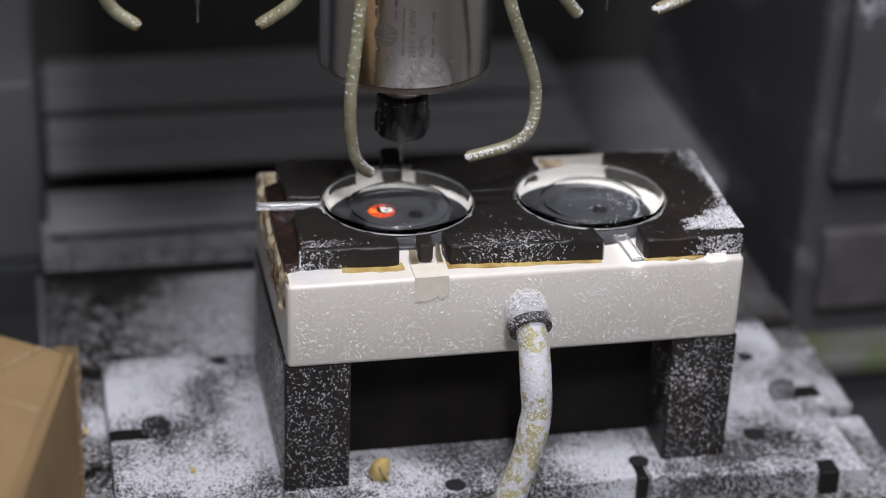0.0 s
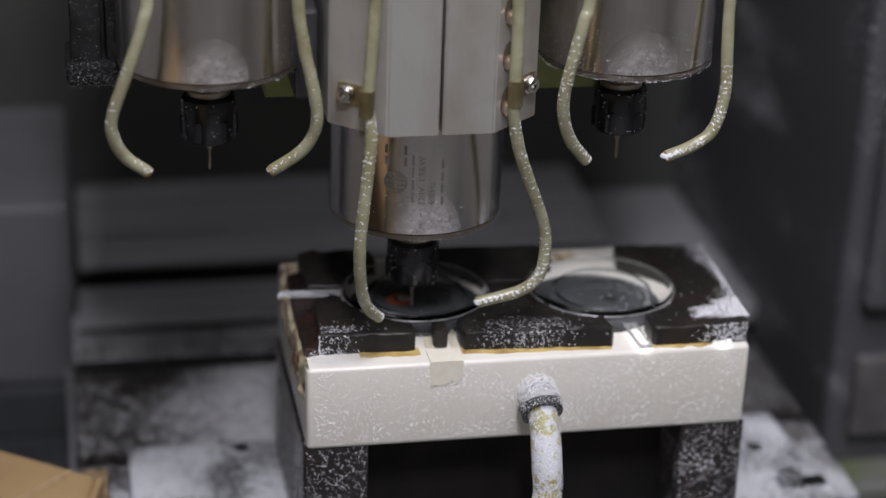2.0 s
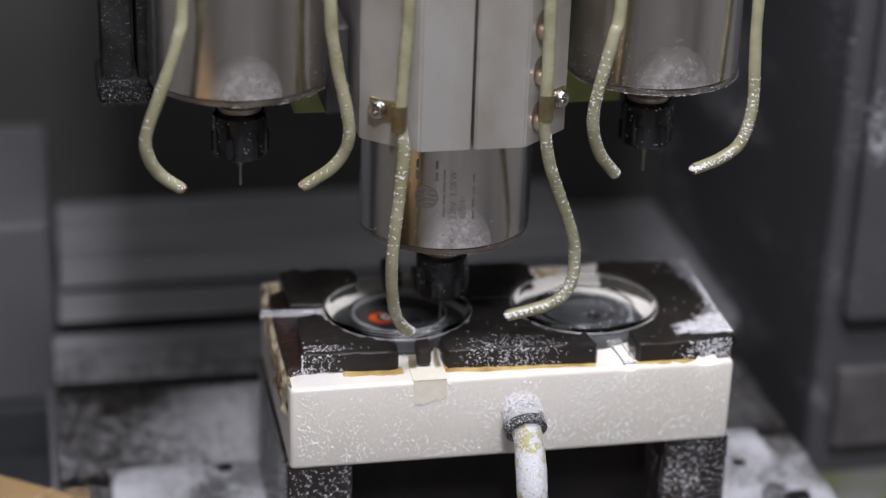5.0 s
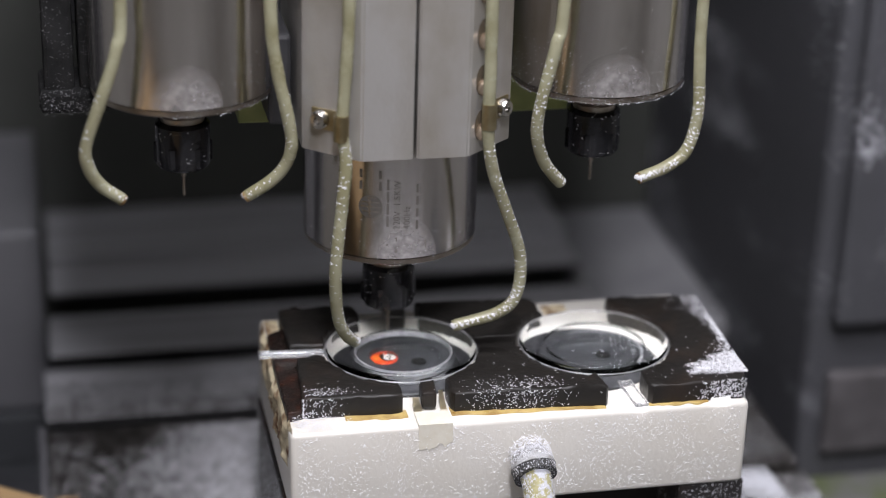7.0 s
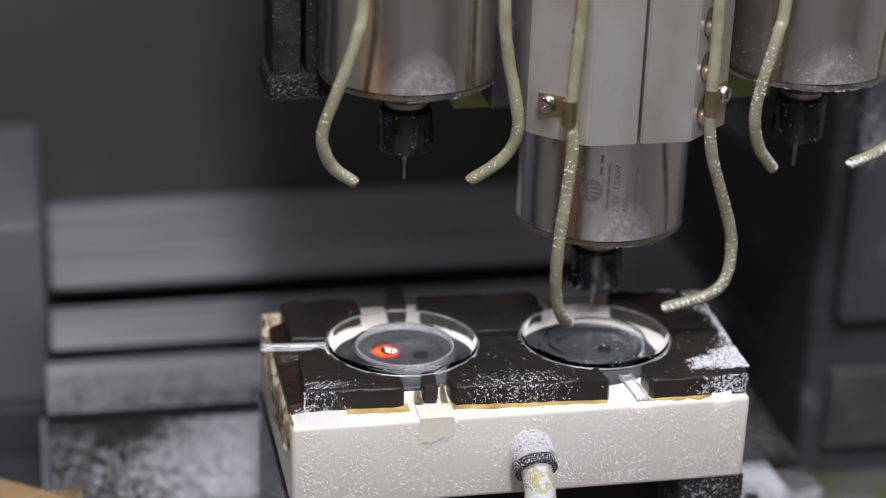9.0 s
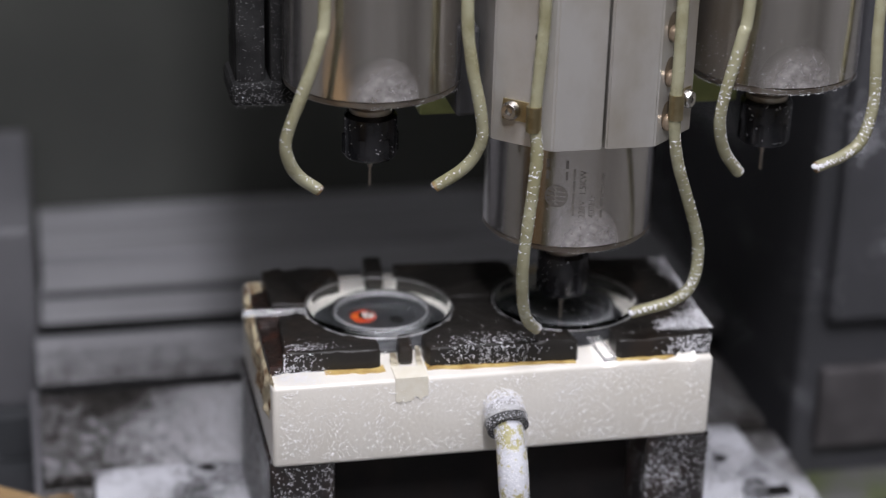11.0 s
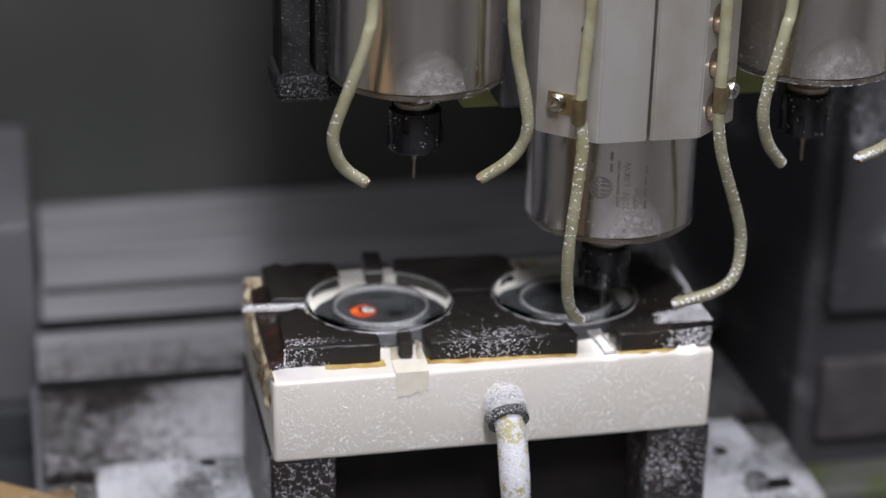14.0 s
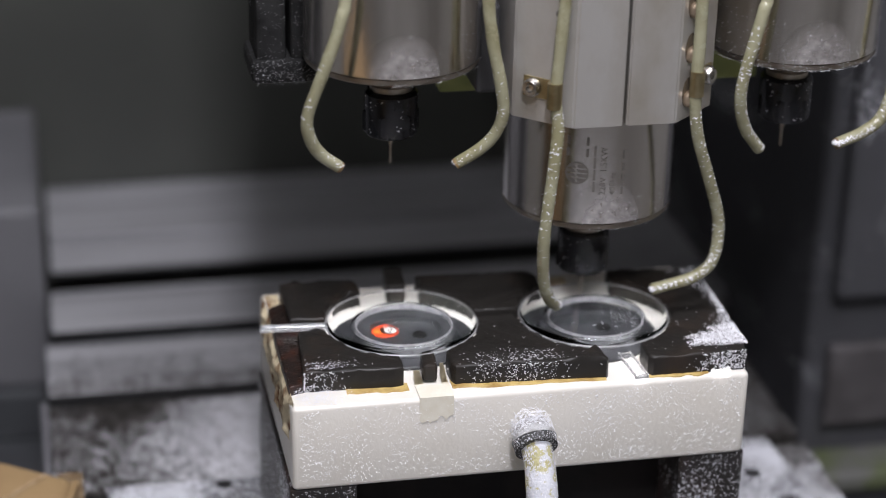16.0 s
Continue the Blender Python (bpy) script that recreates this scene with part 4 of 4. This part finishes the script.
for s in (-1, 1):
    for k in range(7):
        z = Z0 + 0.0095 + k * 0.0207
        bm = lathe([(0.0, 0.0), (0.0036, 0.0), (0.0040, 0.0012), (0.0040, 0.0024), (0.0032, 0.0032), (0.0014, 0.0033), (0.0012, 0.0022), (0, 0.0022)], 20)
        if s < 0:
            if k % 2:
                bm.free()
                continue
            # Left side: a dark disc paints in a shaded hole, no screw.
            bm = lathe([(0.0, 0.0006), (0.0016, 0.0006), (0.0022, 0.0)], 16)
        bm.transform(pose(X0 + s * 0.0300, AXIS_Y - 0.0424, z, 90, 0, s * 41))
        if s > 0:
            bore = lathe([(0.0, 0.00025), (0.0042, 0.00025), (0.0046, 0.0)], 22, sy=1.5)
            bore.transform(pose(X0 + s * 0.0300, AXIS_Y - 0.0424, z + 0.0028, 90, 0, s * 41))
            part("counterbore", bore, M_BORE, carriage, "dark counterbore", True)
        part("clamp_screw", bm, M_BRONZE if s > 0 else M_SHADE, carriage, "", True)
part("back_plate", box(-0.088, 0.205, AXIS_Y + 0.046, AXIS_Y + 0.066, 0.150, 0.42, 0.002), M_CARRIAGE, carriage)
for x0, x1 in ((-0.0965, -0.0830), (-0.0810, -0.0720)):
    part("guard_rib", box(x0, x1, AXIS_Y + 0.014, AXIS_Y + 0.045, 0.1215, 0.42, 0.002), M_BRACKET, carriage, "black dusty guard rib")
part("guard_foot", box(-0.0990, -0.0680, AXIS_Y + 0.012, AXIS_Y + 0.046, 0.1190, 0.1310, 0.003), M_BRACKET, carriage, "black dusty guard foot")
part("slider", box(0.0, 0.12, AXIS_Y + 0.066, 0.2095, 0.25, 0.42, 0.002), M_CARRIAGE, carriage)
for x0, x1 in ((-0.010, 0.0095), (0.1095, 0.146)):
    part("side_board", box(x0, x1, AXIS_Y + 0.022, AXIS_Y + 0.040, 0.1075, 0.150, 0.001), M_GREEN, carriage, "yellow-green bracket")
part("dark_link", box(0.000, 0.0105, AXIS_Y - 0.010, AXIS_Y + 0.030, 0.118, 0.160, 0.002), M_CARRIAGE, carriage)

flakes("dust", scatter(260, lambda: ((rng.uniform(-0.098, -0.069), AXIS_Y + 0.0115, 0.119 + 0.012 * rng.random()), (0, -1, 0.3))), 0.00034, carriage, M_GREYDUST)
flakes("dust", scatter(420, lambda: ((rng.choice((rng.uniform(-0.096, -0.0835), rng.uniform(-0.0805, -0.0725))), AXIS_Y + 0.0135, rng.uniform(0.122, 0.20)), (0, -1, 0.3))), 0.0003, carriage, M_GREYDUST)

# brass hose clips with their screws
def clip(sx, x_hose, z, x_screw, z_screw):
    ob = thing("hose_clip", "brass hose clip screwed to the clamp", "clip", "hose clips")
    ON_HEAD.append(ob)
    out = abs(x_screw - X0)
    y = AXIS_Y - 0.048 + (out - 0.0235) * 0.8696
    flat = pose(x_screw, y, z_screw, 0, 0, sx * 41)
    x0, x1 = sorted((sx * 0.0048, -sx * 0.0088))
    bm = box(x0, x1, -0.0011, -0.0001, -0.0048, 0.0048, 0.0004)
    bm.transform(flat)
    part("strap", bm, M_BRASS, ob, "brass strap")
    bm = tube([Vector((x_hose, AXIS_Y - 0.047, z - 0.0058)), Vector((x_hose, AXIS_Y - 0.047, z + 0.0058))], 0.0034, 20)
    part("sleeve", bm, M_BRASS, ob, "brass sleeve", True)
    end = flat @ Vector((-sx * 0.0082, -0.0006, 0))
    bm = prism([(x_hose + sx * 0.0033, AXIS_Y - 0.047), (x_hose + sx * 0.0023, AXIS_Y - 0.047), (end.x - sx * 0.0010, end.y), (end.x, end.y)], z - 0.0040, z_screw + 0.0040)
    part("bridge", bm, M_BRASS, ob)
    bm = lathe([(0.0, 0.0015), (0.0018, 0.0015), (0.0018, 0.0030), (0.0034, 0.0032), (0.0042, 0.0020), (0.0044, 0.0), (0, 0)], 28)
    bm.transform(flat @ pose(0, -0.0012, 0, 90, 0, 0))
    part("screw", bm, M_SCREW, ob, "steel button screw", True)


clip(-1, 0.0267, 0.1296, 0.0203, 0.1299)
clip(1, 0.0916, 0.1320, 0.0997, 0.1309)

# ---- air hoses ----
HOSES = [
    [(0.0297, 0.0335, 0.30), (0.0297, 0.0335, 0.1865), (0.0289, 0.0335, 0.1618), (0.0272, 0.0335, 0.1301), (0.0287, 0.0325, 0.1136), (0.0270, 0.0305, 0.0960), (0.0242, 0.0305, 0.0639),
     (0.0262, 0.0355, 0.0393), (0.0306, 0.0405, 0.0275), (0.0355, 0.0455, 0.0212)],
    [(0.0911, 0.0335, 0.30), (0.0911, 0.0335, 0.1844), (0.0914, 0.0335, 0.1516), (0.0913, 0.0335, 0.1257), (0.0945, 0.0355, 0.1063), (0.1022, 0.0395, 0.0853), (0.1110, 0.0445, 0.0604),
     (0.1103, 0.0445, 0.0405), (0.1016, 0.0445, 0.0314), (0.0820, 0.0445, 0.0264)],
    [(-0.0640, 0.0405, 0.30), (-0.0645, 0.0405, 0.1876), (-0.0670, 0.0385, 0.1665), (-0.0742, 0.0385, 0.1445), (-0.0810, 0.0405, 0.1239), (-0.0800, 0.0425, 0.1128), (-0.0750, 0.0455, 0.1035), (-0.0666, 0.0465, 0.0966)],
    [(-0.0040, 0.0455, 0.30), (-0.0020, 0.0455, 0.1839), (0.0007, 0.0455, 0.1539), (0.0050, 0.0455, 0.1332), (0.0071, 0.0465, 0.1184), (0.0046, 0.0485, 0.1080), (-0.0014, 0.0505, 0.1001), (-0.0118, 0.0515, 0.0930)],
    [(0.1300, 0.0405, 0.30), (0.1247, 0.0405, 0.1811), (0.1215, 0.0385, 0.1615), (0.1159, 0.0385, 0.1358), (0.1151, 0.0405, 0.1206), (0.1199, 0.0445, 0.1054), (0.1289, 0.0485, 0.0932)],
    [(0.1920, 0.0505, 0.30), (0.1908, 0.0505, 0.1758), (0.1909, 0.0485, 0.1449), (0.1911, 0.0465, 0.1241), (0.1865, 0.0445, 0.1074), (0.1770, 0.0425, 0.1005), (0.1642, 0.0405, 0.0965)],
]
for k, points in enumerate(HOSES):
    ob = thing("air_hose", "yellowed bent nylon air hose with dust clinging to it", "hose", "air hoses at the spindles")
    ON_HEAD.append(ob)
    path = spline(points, 8)
    part("hose", tube(path, 0.0028, 16, wobble=0.08), M_HOSE, ob, "", True)
    d = (path[-1] - path[-2]).normalized()
    part("cut_end", tube([path[-1] - d * 0.001, path[-1] + d * 0.0012], 0.0026, 16), M_HOSE_END if k in (2, 3, 5) else M_HOSE, ob, "", True)
    spots = []
    dense = (520, 900, 110, 130, 520, 700)[k]
    for i in range(dense):
        q = min(len(path) - 1, int(len(path) * (1 - rng.random() ** 1.6 * 0.62)))
        a = rng.uniform(0, 6.283)
        n = Vector((math.cos(a), -abs(math.sin(a)), 0.7 * rng.random())).normalized()
        spots.append((path[q] + n * 0.0028, n))
    flakes("dust", spots, 0.0006, ob)


# ---- what moves ----
def motions():
    for ob in ON_TABLE:
        x, y, z = ob.location
        walk(ob, [(t, pose(x, y + d, z)) for t, d in TABLE])
    for ob in ON_HEAD:
        walk(ob, [(t, pose(dx, 0, dz)) for t, dx, dz in HEAD])
    for core, edge, c, cut in ((core_a, edge_a, C1, (1.0, 4.6)), (core_b, edge_b, C2, (9.5, 12.6))):
        walk(core, [(t, pose(c[0] + 0.0012, c[1] + d - 0.0006, 0)) for t, d in TABLE])
        # the milled edge works its way up through the lens as the cutter goes round
        walk(edge, [(t, pose(0, 0, -0.0046 * (1 - min(1, max(0, (t - cut[0]) / (cut[1] - cut[0])))))) for t, d in TABLE])
    # the covers are pushed back by the first stroke; the middle one then stays until the table draws it along
    walk(cover_front, [(t, pose(0, d, 0)) for t, d in TABLE])
    walk(cover_mid, [(t, pose(0, min(d - 0.0350, 0.0030) if t < 2.0 else 0.0030 if t < 3.0 else d, 0)) for t, d in TABLE])
    walk(cover_back, [(t, pose(0, min(d - 0.0400, 0.0) if t < 2.0 else 0.0, 0)) for t, d in TABLE])


motions()
